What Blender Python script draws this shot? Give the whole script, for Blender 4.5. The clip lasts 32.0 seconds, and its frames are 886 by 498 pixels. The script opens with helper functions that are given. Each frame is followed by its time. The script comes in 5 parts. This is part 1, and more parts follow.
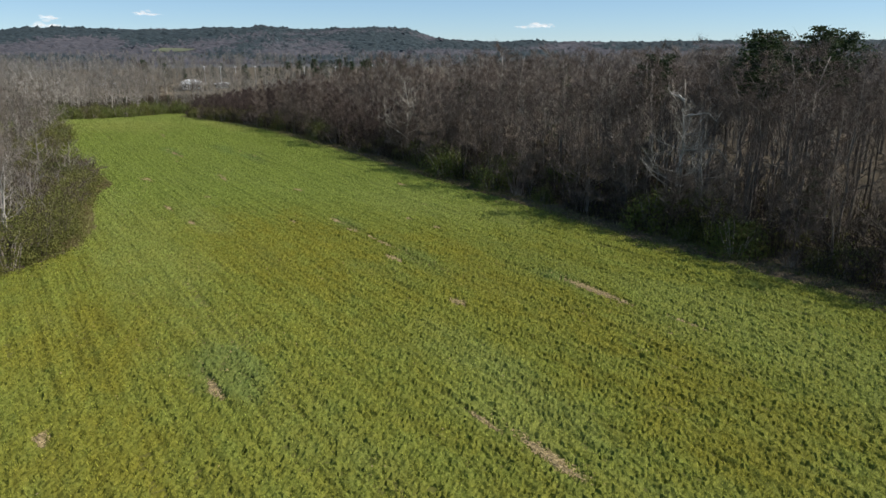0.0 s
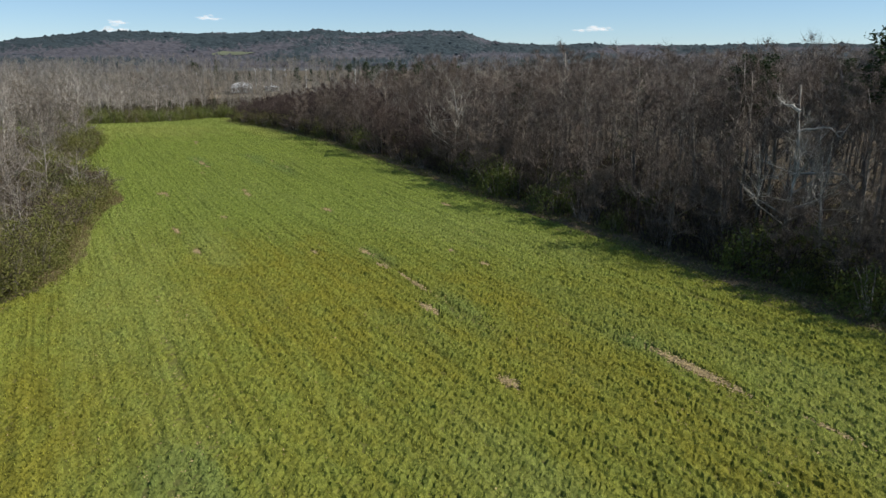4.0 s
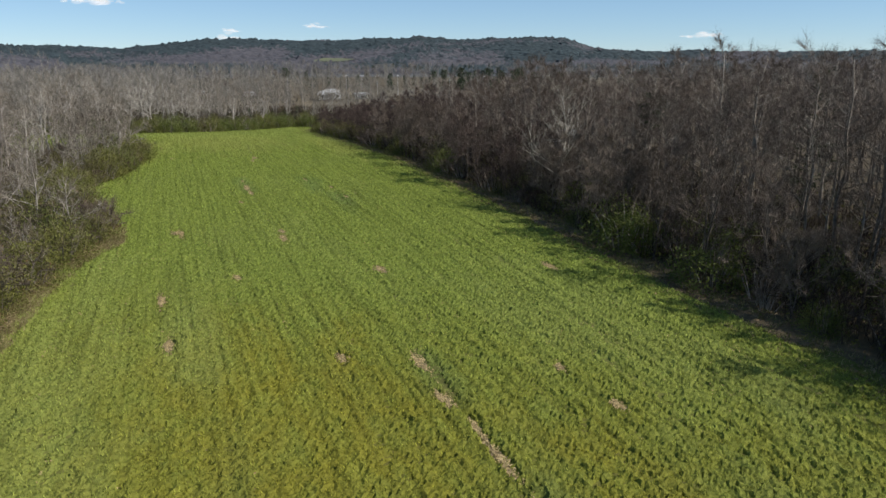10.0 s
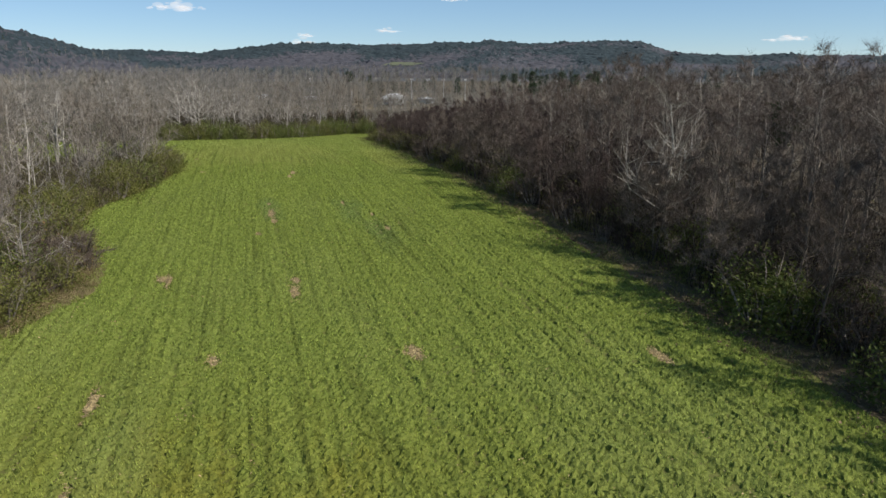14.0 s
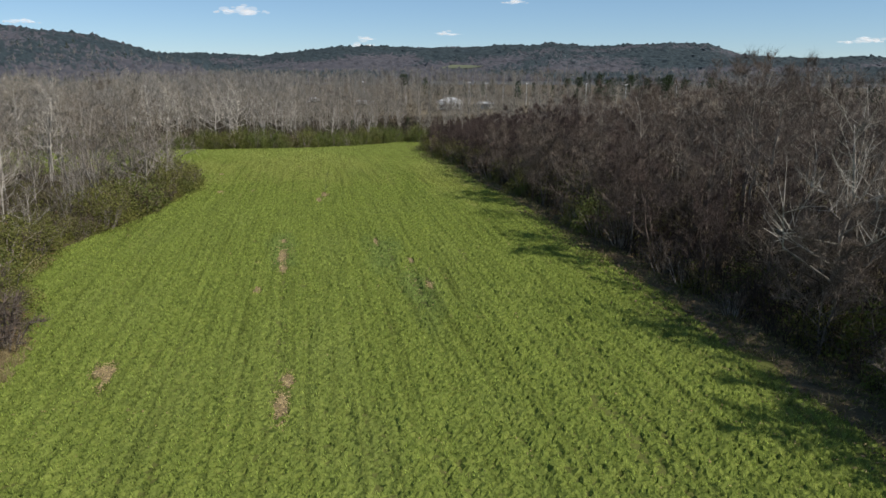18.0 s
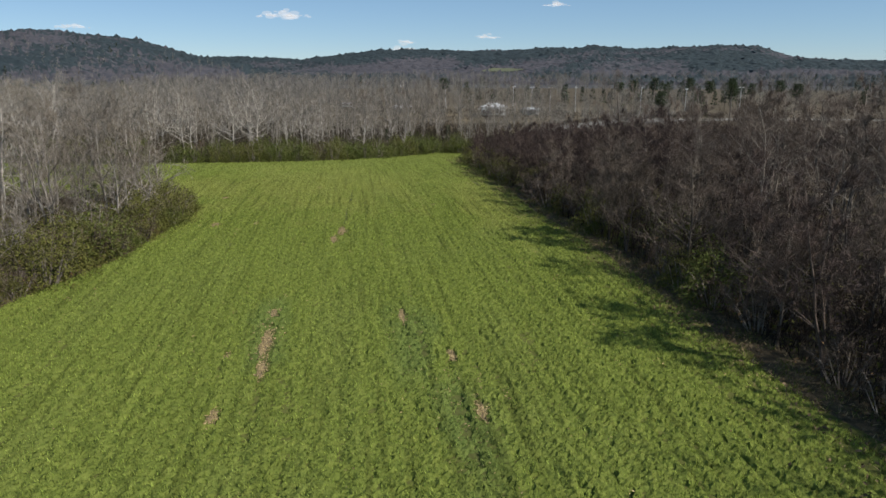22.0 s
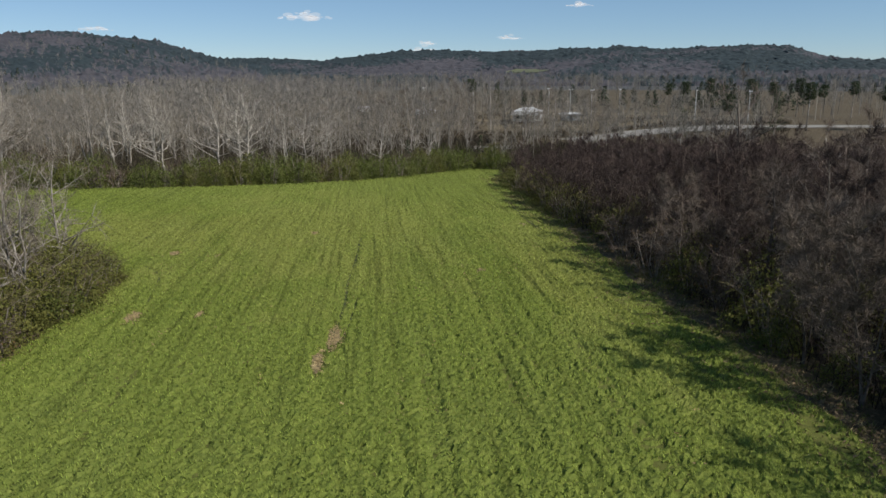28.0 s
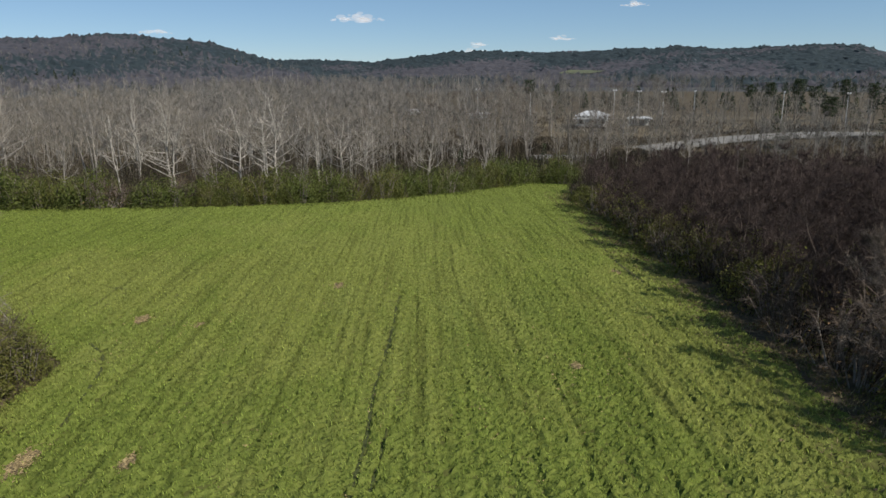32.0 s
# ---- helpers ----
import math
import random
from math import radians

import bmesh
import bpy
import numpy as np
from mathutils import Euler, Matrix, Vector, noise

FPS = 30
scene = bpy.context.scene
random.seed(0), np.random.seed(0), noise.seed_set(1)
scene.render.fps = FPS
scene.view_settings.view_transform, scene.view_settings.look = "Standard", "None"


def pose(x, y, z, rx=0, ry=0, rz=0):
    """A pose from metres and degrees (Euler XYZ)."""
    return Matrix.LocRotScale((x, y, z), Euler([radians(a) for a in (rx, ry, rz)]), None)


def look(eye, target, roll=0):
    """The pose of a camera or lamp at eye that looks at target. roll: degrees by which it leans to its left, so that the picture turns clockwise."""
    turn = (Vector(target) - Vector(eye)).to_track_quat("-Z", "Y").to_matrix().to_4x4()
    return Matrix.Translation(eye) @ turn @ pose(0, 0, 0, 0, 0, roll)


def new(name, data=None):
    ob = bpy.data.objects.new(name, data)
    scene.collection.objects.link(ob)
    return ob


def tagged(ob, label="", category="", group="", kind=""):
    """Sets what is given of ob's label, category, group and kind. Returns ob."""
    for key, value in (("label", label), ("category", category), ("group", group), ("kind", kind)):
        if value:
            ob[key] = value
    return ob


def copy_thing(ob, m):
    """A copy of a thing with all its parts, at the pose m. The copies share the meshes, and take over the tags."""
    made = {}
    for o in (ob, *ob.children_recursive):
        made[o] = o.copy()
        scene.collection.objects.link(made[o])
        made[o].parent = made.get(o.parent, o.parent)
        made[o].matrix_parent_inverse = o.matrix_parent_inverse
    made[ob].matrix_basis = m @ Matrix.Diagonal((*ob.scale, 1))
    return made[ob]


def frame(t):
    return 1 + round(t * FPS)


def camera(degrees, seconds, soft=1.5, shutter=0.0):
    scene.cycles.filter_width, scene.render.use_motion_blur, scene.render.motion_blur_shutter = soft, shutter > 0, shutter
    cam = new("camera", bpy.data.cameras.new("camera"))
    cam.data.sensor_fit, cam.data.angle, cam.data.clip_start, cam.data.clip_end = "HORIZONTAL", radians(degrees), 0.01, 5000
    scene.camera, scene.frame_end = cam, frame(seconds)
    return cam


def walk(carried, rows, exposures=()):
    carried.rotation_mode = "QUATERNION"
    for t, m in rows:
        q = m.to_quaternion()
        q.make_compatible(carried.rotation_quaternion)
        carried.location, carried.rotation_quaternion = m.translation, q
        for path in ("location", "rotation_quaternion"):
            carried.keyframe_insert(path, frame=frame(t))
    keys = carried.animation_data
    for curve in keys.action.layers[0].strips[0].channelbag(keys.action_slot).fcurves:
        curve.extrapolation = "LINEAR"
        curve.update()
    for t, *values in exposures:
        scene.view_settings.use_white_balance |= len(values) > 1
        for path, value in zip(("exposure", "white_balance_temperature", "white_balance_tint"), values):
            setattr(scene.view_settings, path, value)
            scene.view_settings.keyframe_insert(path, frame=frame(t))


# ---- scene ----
cam = camera(64.4, 32.0)
METRES, EYE, TILT, LEAN, TURN = 159.3, 20.6, 0.0, 0.0, 0.0
ROWS = [
    (0.0, 0.0, 0.0, 0.0, -0.01, -16.09, 0.03),
    (0.5, 0.0005, 0.0115, -0.0004, 0.45, -16.06, 0.03),
    (1.0, 0.001, 0.023, -0.0009, 1.39, -16.01, 0.04),
    (1.5, 0.0013, 0.0345, -0.0014, 2.19, -15.95, 0.05),
    (2.0, 0.0017, 0.0461, -0.0018, 2.81, -15.93, 0.06),
    (2.5, 0.0019, 0.0579, -0.0023, 3.12, -15.89, 0.05),
    (3.0, 0.0019, 0.0698, -0.0028, 3.47, -15.85, 0.05),
    (3.5, 0.0016, 0.082, -0.0032, 3.79, -15.83, 0.04),
    (5.5, -0.0014, 0.1349, -0.0054, 6.68, -15.71, 0.08),
    (6.0, -0.0028, 0.1492, -0.006, 7.29, -15.68, 0.09),
    (6.5, -0.0041, 0.1639, -0.0065, 7.91, -15.63, 0.07),
    (7.0, -0.0055, 0.1789, -0.007, 8.44, -15.6, 0.08),
    (7.5, -0.0069, 0.1946, -0.0075, 8.77, -15.56, 0.07),
    (8.0, -0.0088, 0.2101, -0.0079, 9.11, -15.5, 0.05),
    (8.5, -0.011, 0.2254, -0.0085, 9.66, -15.44, 0.04),
    (9.0, -0.0131, 0.2407, -0.0091, 10.48, -15.36, 0.07),
    (9.5, -0.0154, 0.2559, -0.0097, 11.33, -15.3, 0.05),
    (10.0, -0.0176, 0.2712, -0.0102, 12.18, -15.26, 0.06),
    (10.5, -0.0199, 0.2866, -0.0108, 12.98, -15.21, 0.1),
    (11.0, -0.0223, 0.3021, -0.0116, 13.84, -15.14, 0.14),
    (11.5, -0.025, 0.3178, -0.0122, 14.58, -15.1, 0.11),
    (12.0, -0.0279, 0.3332, -0.0126, 15.21, -15.07, 0.1),
    (12.5, -0.0313, 0.3486, -0.013, 15.74, -15.02, 0.08),
    (13.0, -0.035, 0.3638, -0.0134, 16.53, -14.99, 0.05),
    (13.5, -0.0389, 0.3792, -0.0137, 17.21, -14.96, 0.06),
    (14.0, -0.0433, 0.3947, -0.0142, 17.74, -14.92, 0.05),
    (14.5, -0.0479, 0.4103, -0.0145, 18.15, -14.91, 0.04),
    (16.5, -0.0683, 0.4711, -0.0154, 20.74, -14.82, -0.01),
    (17.0, -0.0739, 0.4864, -0.0156, 21.41, -14.79, 0.02),
    (17.5, -0.0797, 0.5017, -0.0158, 21.94, -14.74, 0.05),
    (18.0, -0.086, 0.5169, -0.016, 22.38, -14.69, 0.03),
    (18.5, -0.0926, 0.5321, -0.016, 22.74, -14.67, 0.03),
    (19.0, -0.0995, 0.5474, -0.016, 23.11, -14.65, 0.05),
    (19.5, -0.1067, 0.5628, -0.0162, 23.5, -14.62, 0.06),
    (20.0, -0.114, 0.5782, -0.0164, 23.88, -14.57, 0.07),
    (20.5, -0.1214, 0.5935, -0.0166, 24.32, -14.54, 0.09),
    (21.0, -0.1291, 0.6088, -0.0168, 24.78, -14.51, 0.1),
    (21.5, -0.1369, 0.624, -0.017, 25.23, -14.47, 0.11),
    (22.0, -0.1449, 0.6393, -0.0171, 25.52, -14.43, 0.13),
    (22.5, -0.153, 0.6543, -0.0172, 25.72, -14.4, 0.15),
    (23.0, -0.1615, 0.6694, -0.0173, 26.02, -14.38, 0.15),
    (23.5, -0.1702, 0.6843, -0.0174, 26.29, -14.36, 0.17),
    (24.0, -0.1789, 0.6991, -0.0176, 26.55, -14.35, 0.19),
    (24.5, -0.1877, 0.7141, -0.0179, 26.71, -14.35, 0.21),
    (25.0, -0.1963, 0.729, -0.0182, 26.71, -14.35, 0.22),
    (25.5, -0.2049, 0.7437, -0.0185, 26.78, -14.35, 0.23),
    (27.5, -0.2395, 0.8005, -0.0195, 27.11, -14.32, 0.25),
    (28.0, -0.248, 0.8149, -0.0201, 27.14, -14.32, 0.28),
    (28.5, -0.2565, 0.8292, -0.0205, 27.23, -14.31, 0.28),
    (29.0, -0.265, 0.8437, -0.021, 27.36, -14.33, 0.3),
    (29.5, -0.2737, 0.858, -0.0214, 27.81, -14.32, 0.3),
    (30.0, -0.2824, 0.8723, -0.0218, 28.64, -14.29, 0.33),
    (30.5, -0.2911, 0.8863, -0.0221, 29.38, -14.27, 0.34),
    (31.0, -0.2999, 0.9002, -0.0223, 30.07, -14.25, 0.36),
    (31.5, -0.3087, 0.9137, -0.0226, 30.65, -14.22, 0.36),
    (32.0, -0.3175, 0.9271, -0.0229, 31.15, -14.19, 0.39),
]
walk(cam, [(t, pose(0, 0, EYE, TILT, LEAN, TURN) @ pose(METRES * x, METRES * y, METRES * z, 90 + pitch, roll, yaw)) for t, x, y, z, yaw, pitch, roll in ROWS], [(0, 0.48), (12, 0.42), (32, 0.13)])

# ---- light ----
SUN_AZ, SUN_EL = 92.0, 42.0
to_sun = Vector((math.sin(radians(SUN_AZ)) * math.cos(radians(SUN_EL)), math.cos(radians(SUN_AZ)) * math.cos(radians(SUN_EL)), math.sin(radians(SUN_EL))))
world = bpy.data.worlds.new("sky")
scene.world = world
world.use_nodes = True
wn = world.node_tree.nodes
sky = wn.new("ShaderNodeTexSky")
sky.sky_type, sky.sun_disc = "NISHITA", False
sky.sun_elevation, sky.sun_rotation = radians(SUN_EL), radians(SUN_AZ)
sky.altitude, sky.air_density, sky.dust_density, sky.ozone_density = 900.0, 0.74, 0.0, 2.2
tint = wn.new("ShaderNodeMix")
tint.data_type, tint.blend_type = "RGBA", "MULTIPLY"
tint.inputs["Factor"].default_value = 1.0
tint.inputs["B"].default_value = (0.90, 0.97, 1.06, 1)
world.node_tree.links.new(sky.outputs[0], tint.inputs["A"])
even = wn.new("ShaderNodeMix")
even.data_type = "RGBA"
even.inputs["Factor"].default_value = 0.30
even.inputs["B"].default_value = (3.5, 6.2, 8.5, 1)
world.node_tree.links.new(tint.outputs["Result"], even.inputs["A"])
world.node_tree.links.new(even.outputs["Result"], wn["Background"].inputs[0])
wn["Background"].inputs[1].default_value = 0.073
sun_data = bpy.data.lights.new("sun", "SUN")
sun_data.energy, sun_data.angle, sun_data.color = 5.0, radians(0.53), (1.0, 0.94, 0.84)
sun = new("sun", sun_data)
sun.matrix_world = look((200, 100, 200), Vector((200, 100, 200)) - to_sun)

# ---- materials ----
# clouds belong to the sky's backdrop and glow as it does


def material(name, rough=0.85):
    m = bpy.data.materials.new(name)
    m.use_nodes = True
    b = m.node_tree.nodes["Principled BSDF"]
    b.inputs["Roughness"].default_value = rough
    b.inputs["Specular IOR Level"].default_value = 0.25
    return m, m.node_tree.nodes, m.node_tree.links, b


def noise_node(m, scale, detail=4.0, rough=0.55, stretch=None, turn=0.0):
    n, l = m.node_tree.nodes, m.node_tree.links
    g = n.new("ShaderNodeNewGeometry")
    t = n.new("ShaderNodeTexNoise")
    t.inputs["Scale"].default_value, t.inputs["Detail"].default_value, t.inputs["Roughness"].default_value = scale, detail, rough
    if stretch:
        mp = n.new("ShaderNodeMapping")
        mp.inputs["Rotation"].default_value = (0, 0, turn)
        mp.inputs["Scale"].default_value = stretch
        # turn first, then stretch
        rot = n.new("ShaderNodeVectorRotate")
        rot.rotation_type = "Z_AXIS"
        rot.inputs["Angle"].default_value = turn
        mp.inputs["Rotation"].default_value = (0, 0, 0)
        l.new(g.outputs["Position"], rot.inputs["Vector"])
        l.new(rot.outputs[0], mp.inputs["Vector"])
        l.new(mp.outputs[0], t.inputs["Vector"])
    else:
        l.new(g.outputs["Position"], t.inputs["Vector"])
    return t.outputs["Fac"]


def ramp(m, fac, *stops):
    r = m.node_tree.nodes.new("ShaderNodeValToRGB")
    e = r.color_ramp.elements
    while len(e) < len(stops):
        e.new(0.5)
    for el, (p, c) in zip(e, stops):
        el.position, el.color = p, (*c, 1) if len(c) == 3 else c
    m.node_tree.links.new(fac, r.inputs[0])
    return r.outputs["Color"]


def grey(v):
    return (v, v, v)


def mix(m, fac, a, b, mode="MIX"):
    x = m.node_tree.nodes.new("ShaderNodeMix")
    x.data_type, x.blend_type = "RGBA", mode
    for sock, v in ((x.inputs["Factor"], fac), (x.inputs["A"], a), (x.inputs["B"], b)):
        if isinstance(v, (int, float)):
            sock.default_value = v
        elif isinstance(v, tuple):
            sock.default_value = (*v, 1)
        else:
            m.node_tree.links.new(v, sock)
    return x.outputs["Result"]


def bump(m, b, height, strength, distance):
    k = m.node_tree.nodes.new("ShaderNodeBump")
    k.inputs["Strength"].default_value, k.inputs["Distance"].default_value = strength, distance
    m.node_tree.links.new(height, k.inputs["Height"])
    m.node_tree.links.new(k.outputs[0], b.inputs["Normal"])


def let_through(m, b, colour, share):
    """Thin leaves and blades pass part of the light on."""
    n, l = m.node_tree.nodes, m.node_tree.links
    leaf = n.new("ShaderNodeBsdfTranslucent")
    both = n.new("ShaderNodeMixShader")
    both.inputs[0].default_value = share
    l.new(colour, leaf.inputs[0])
    l.new(b.outputs[0], both.inputs[1])
    l.new(leaf.outputs[0], both.inputs[2])
    l.new(both.outputs[0], n["Material Output"].inputs[0])


def simple(name, dark, light, scale=3.0, rough=0.85, vary=0.35, per="object", relief=0.0, thin=0.0):
    """Two-tone material: grain by place, and a shift of tone from thing to thing or piece to piece."""
    m, n, l, b = material(name, rough)
    c = ramp(m, noise_node(m, scale), (0.3, dark), (0.7, light))
    if per == "object":
        r = n.new("ShaderNodeObjectInfo").outputs["Random"]
    else:
        r = n.new("ShaderNodeNewGeometry").outputs["Random Per Island"]
    t = ramp(m, r, (0.0, grey(1 - vary)), (1.0, grey(1.0)))
    c = mix(m, 1.0, c, t, "MULTIPLY")
    l.new(c, b.inputs["Base Color"])
    if relief:
        bump(m, b, noise_node(m, scale * 3), 0.6, relief)
    if thin:
        let_through(m, b, c, thin)
    return m


ROW_TURN = radians(33.0)


def zone(m, fray, x, y, along, across, soft=0.35):
    """1 inside a frayed oval that lies along the sowing rows, 0 outside."""
    n, l = m.node_tree.nodes, m.node_tree.links
    g = n.new("ShaderNodeNewGeometry")
    off, rot, size, far = n.new("ShaderNodeVectorMath"), n.new("ShaderNodeVectorRotate"), n.new("ShaderNodeVectorMath"), n.new("ShaderNodeVectorMath")
    off.operation, size.operation, far.operation = "SUBTRACT", "MULTIPLY", "LENGTH"
    off.inputs[1].default_value = (x, y, 0)
    rot.rotation_type = "Z_AXIS"
    rot.inputs["Angle"].default_value = -ROW_TURN
    size.inputs[1].default_value = (1 / across, 1 / along, 0)
    l.new(g.outputs["Position"], off.inputs[0])
    l.new(off.outputs[0], rot.inputs["Vector"])
    l.new(rot.outputs[0], size.inputs[0])
    l.new(size.outputs[0], far.inputs[0])
    add = n.new("ShaderNodeMath")
    l.new(far.outputs["Value"], add.inputs[0])
    l.new(fray, add.inputs[1])
    r = n.new("ShaderNodeMapRange")
    r.interpolation_type = "SMOOTHSTEP"
    r.inputs["From Min"].default_value, r.inputs["From Max"].default_value = 1.5 + soft, 1.5 - soft
    l.new(add.outputs[0], r.inputs["Value"])
    return r.outputs[0]


def either(m, a, b):
    k = m.node_tree.nodes.new("ShaderNodeMath")
    k.operation = "MAXIMUM"
    m.node_tree.links.new(a, k.inputs[0])
    m.node_tree.links.new(b, k.inputs[1])
    return k.outputs[0]


def weighted(m, a, share):
    k = m.node_tree.nodes.new("ShaderNodeMath")
    k.operation = "MULTIPLY"
    k.inputs[1].default_value = share
    m.node_tree.links.new(a, k.inputs[0])
    return k.outputs[0]


# drifts in the crop: x, y, half its length along the rows, half its width
OLIVE = [(-17, 71, 17, 8), (9, 53, 21, 4.5), (-25, 47, 9, 5), (-17, 31, 8, 4), (1, 70, 9, 2.6), (14, 36, 10, 3)]
WEEDY = [(-14.5, 42, 4.5, 2.0), (-2.4, 67.5, 5.0, 1.8), (11, 61, 6, 1.4), (-12, 83, 4, 1.2), (-43, 139, 7, 1.6), (-36, 131, 7, 1.3), (-53, 137, 6, 1.2)]
SILVER = [(-33, 74, 26, 4.5), (26, 45, 24, 5.5), (-2, 92, 17, 5), (4, 40, 9, 3), (-30, 84, 8, 2)]
PALE_NORTH = [(-90, 196, 26, 15), (-103, 182, 10, 12), (-62, 196, 26, 5)]


def crop_colour(m):
    """Cover crop: fresh green, with olive-brown, silvery and weedy drifts and tramlines along the sowing rows."""
    n, l = m.node_tree.nodes, m.node_tree.links
    fine = ramp(m, noise_node(m, 2.2, 5.0, 0.6), (0.25, (0.090, 0.118, 0.024)), (0.5, (0.122, 0.152, 0.032)), (0.75, (0.162, 0.188, 0.044)))
    k = n.new("ShaderNodeMapRange")
    k.inputs["From Min"].default_value, k.inputs["From Max"].default_value, k.inputs["To Min"].default_value, k.inputs["To Max"].default_value = 0.25, 0.75, -0.5, 1.5
    k.clamp = False
    l.new(noise_node(m, 0.20, 6.0, 0.72, (1.0, 0.4, 1.0), -ROW_TURN), k.inputs["Value"])
    fray = k.outputs[0]

    def drifts(spots, soft):
        out = None
        for spot in spots:
            z = zone(m, fray, *spot, soft)
            out = z if out is None else either(m, out, z)
        return out

    g = n.new("ShaderNodeNewGeometry")
    sep = n.new("ShaderNodeSeparateXYZ")
    l.new(g.outputs["Position"], sep.inputs[0])
    mottle = ramp(m, noise_node(m, 0.5, 4.0, 0.65, (1.0, 0.5, 1.0), -ROW_TURN), (0.35, grey(0.45)), (0.6, grey(1.0)))
    south = n.new("ShaderNodeMapRange")
    south.inputs["From Min"].default_value, south.inputs["From Max"].default_value = 104.0, 70.0
    south.interpolation_type = "SMOOTHSTEP"
    l.new(sep.outputs["Y"], south.inputs["Value"])
    wide = mix(m, 1.0, weighted(m, south.outputs[0], 0.62), mottle, "MULTIPLY")
    dun = mix(m, 0.78, fine, (0.148, 0.126, 0.015))
    c = mix(m, wide, fine, dun)
    olive = mix(m, 1.0, weighted(m, drifts(OLIVE, 0.5), 0.68), mottle, "MULTIPLY")
    c = mix(m, olive, c, dun)
    c = mix(m, weighted(m, drifts(SILVER, 0.6), 0.40), c, (0.158, 0.184, 0.052))
    c = mix(m, weighted(m, drifts(WEEDY, 0.55), 0.40), c, (0.074, 0.112, 0.040))
    c = mix(m, weighted(m, drifts(PALE_NORTH, 0.55), 0.55), c, (0.178, 0.186, 0.052))
    north = n.new("ShaderNodeMapRange")
    north.inputs["From Min"].default_value, north.inputs["From Max"].default_value = 185.0, 235.0
    north.inputs["To Max"].default_value = 0.5
    l.new(sep.outputs["Y"], north.inputs["Value"])
    c = mix(m, north.outputs[0], c, (0.150, 0.176, 0.046))
    blue = ramp(m, noise_node(m, 0.16, 3.0, 0.6, (1.0, 0.3, 1.0), -ROW_TURN), (0.50, grey(0.0)), (0.75, grey(0.30)))
    c = mix(m, blue, c, (0.128, 0.150, 0.046))
    rows = ramp(m, noise_node(m, 1.0, 2.0, 0.5, (2.8, 0.05, 1.0), -ROW_TURN), (0.33, grey(0.74)), (0.45, grey(1.0)), (0.7, grey(1.08)))
    return mix(m, 1.0, c, rows, "MULTIPLY")


def crop_material(name, ground, gain=1.0, thin_share=0.15, spread=0.14):
    m, n, l, b = material(name, 0.9)
    b.inputs["Specular IOR Level"].default_value = 0.08
    c = crop_colour(m)
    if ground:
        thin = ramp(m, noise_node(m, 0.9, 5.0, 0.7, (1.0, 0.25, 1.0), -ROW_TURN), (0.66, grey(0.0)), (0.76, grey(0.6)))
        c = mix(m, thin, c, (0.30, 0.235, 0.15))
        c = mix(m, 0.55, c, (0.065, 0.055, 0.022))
        bump(m, b, noise_node(m, 4.0, 4.0, 0.6, (1.0, 0.4, 1.0), -ROW_TURN), 0.7, 0.07)
    else:
        r = n.new("ShaderNodeNewGeometry").outputs["Random Per Island"]
        c = mix(m, 1.0, c, ramp(m, r, (0.0, grey(1 - spread)), (1.0, grey(1 + spread))), "MULTIPLY")
        # noise tones: dark gaps of soil and shade, pale highlights on leaves
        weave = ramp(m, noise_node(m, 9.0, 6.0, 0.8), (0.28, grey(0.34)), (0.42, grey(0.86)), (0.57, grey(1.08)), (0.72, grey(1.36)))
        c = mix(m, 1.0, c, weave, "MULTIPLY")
        bump(m, b, noise_node(m, 16.0, 3.0, 0.7), 0.7, 0.05)
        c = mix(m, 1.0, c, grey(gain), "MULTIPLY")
        let_through(m, b, c, thin_share)
    l.new(c, b.inputs["Base Color"])
    return m


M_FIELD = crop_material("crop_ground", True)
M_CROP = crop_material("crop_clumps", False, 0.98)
# same crop colour, brightened as lit blades over clumps left dim as shade
M_LIT_BLADE = crop_material("crop_blades_lit", False, 1.88, 0.45, 0.5)


def litter_material():
    m, n, l, b = material("leaf_litter", 0.9)
    c = ramp(m, noise_node(m, 1.3, 6.0, 0.7), (0.3, (0.034, 0.026, 0.015)), (0.55, (0.082, 0.062, 0.036)), (0.75, (0.19, 0.145, 0.088)))
    tan = ramp(m, noise_node(m, 0.03, 3.0, 0.6), (0.5, grey(0.0)), (0.62, grey(0.5)))
    c = mix(m, tan, c, (0.088, 0.070, 0.044))
    l.new(c, b.inputs["Base Color"])
    bump(m, b, noise_node(m, 4.0, 5.0, 0.7), 0.8, 0.15)
    return m


M_LITTER = litter_material()
# blue-grey of distant haze is mixed into this floor colour
M_HAZY_FLOOR = simple("hazy_hill_floor", (0.044, 0.048, 0.051), (0.058, 0.058, 0.062), 0.02, 0.95, 0.1)
M_SOIL = simple("bare_soil", (0.12, 0.090, 0.050), (0.25, 0.19, 0.112), 6.0, 0.95, 0.2, relief=0.04)
M_STRAW = simple("straw", (0.24, 0.17, 0.072), (0.54, 0.42, 0.22), 5.0, 0.9, 0.45, "island")
M_TRACK = simple("trodden_crop", (0.035, 0.045, 0.014), (0.075, 0.085, 0.026), 4.0, 0.95, 0.1)
M_GREY_BARK = simple("light_grey_bark", (0.17, 0.15, 0.13), (0.42, 0.385, 0.34), 2.0, 0.95, 0.4)
M_DRY = simple("dry_grass", (0.24, 0.185, 0.085), (0.42, 0.34, 0.19), 2.0, 0.9, 0.4, "island")
M_YARD = simple("winter_lawn", (0.066, 0.052, 0.034), (0.165, 0.132, 0.086), 0.12, 0.95, 0.1)
M_LEAF = simple("fallen_leaf", (0.11, 0.074, 0.042), (0.26, 0.19, 0.115), 1.0, 0.9, 0.4, "island")
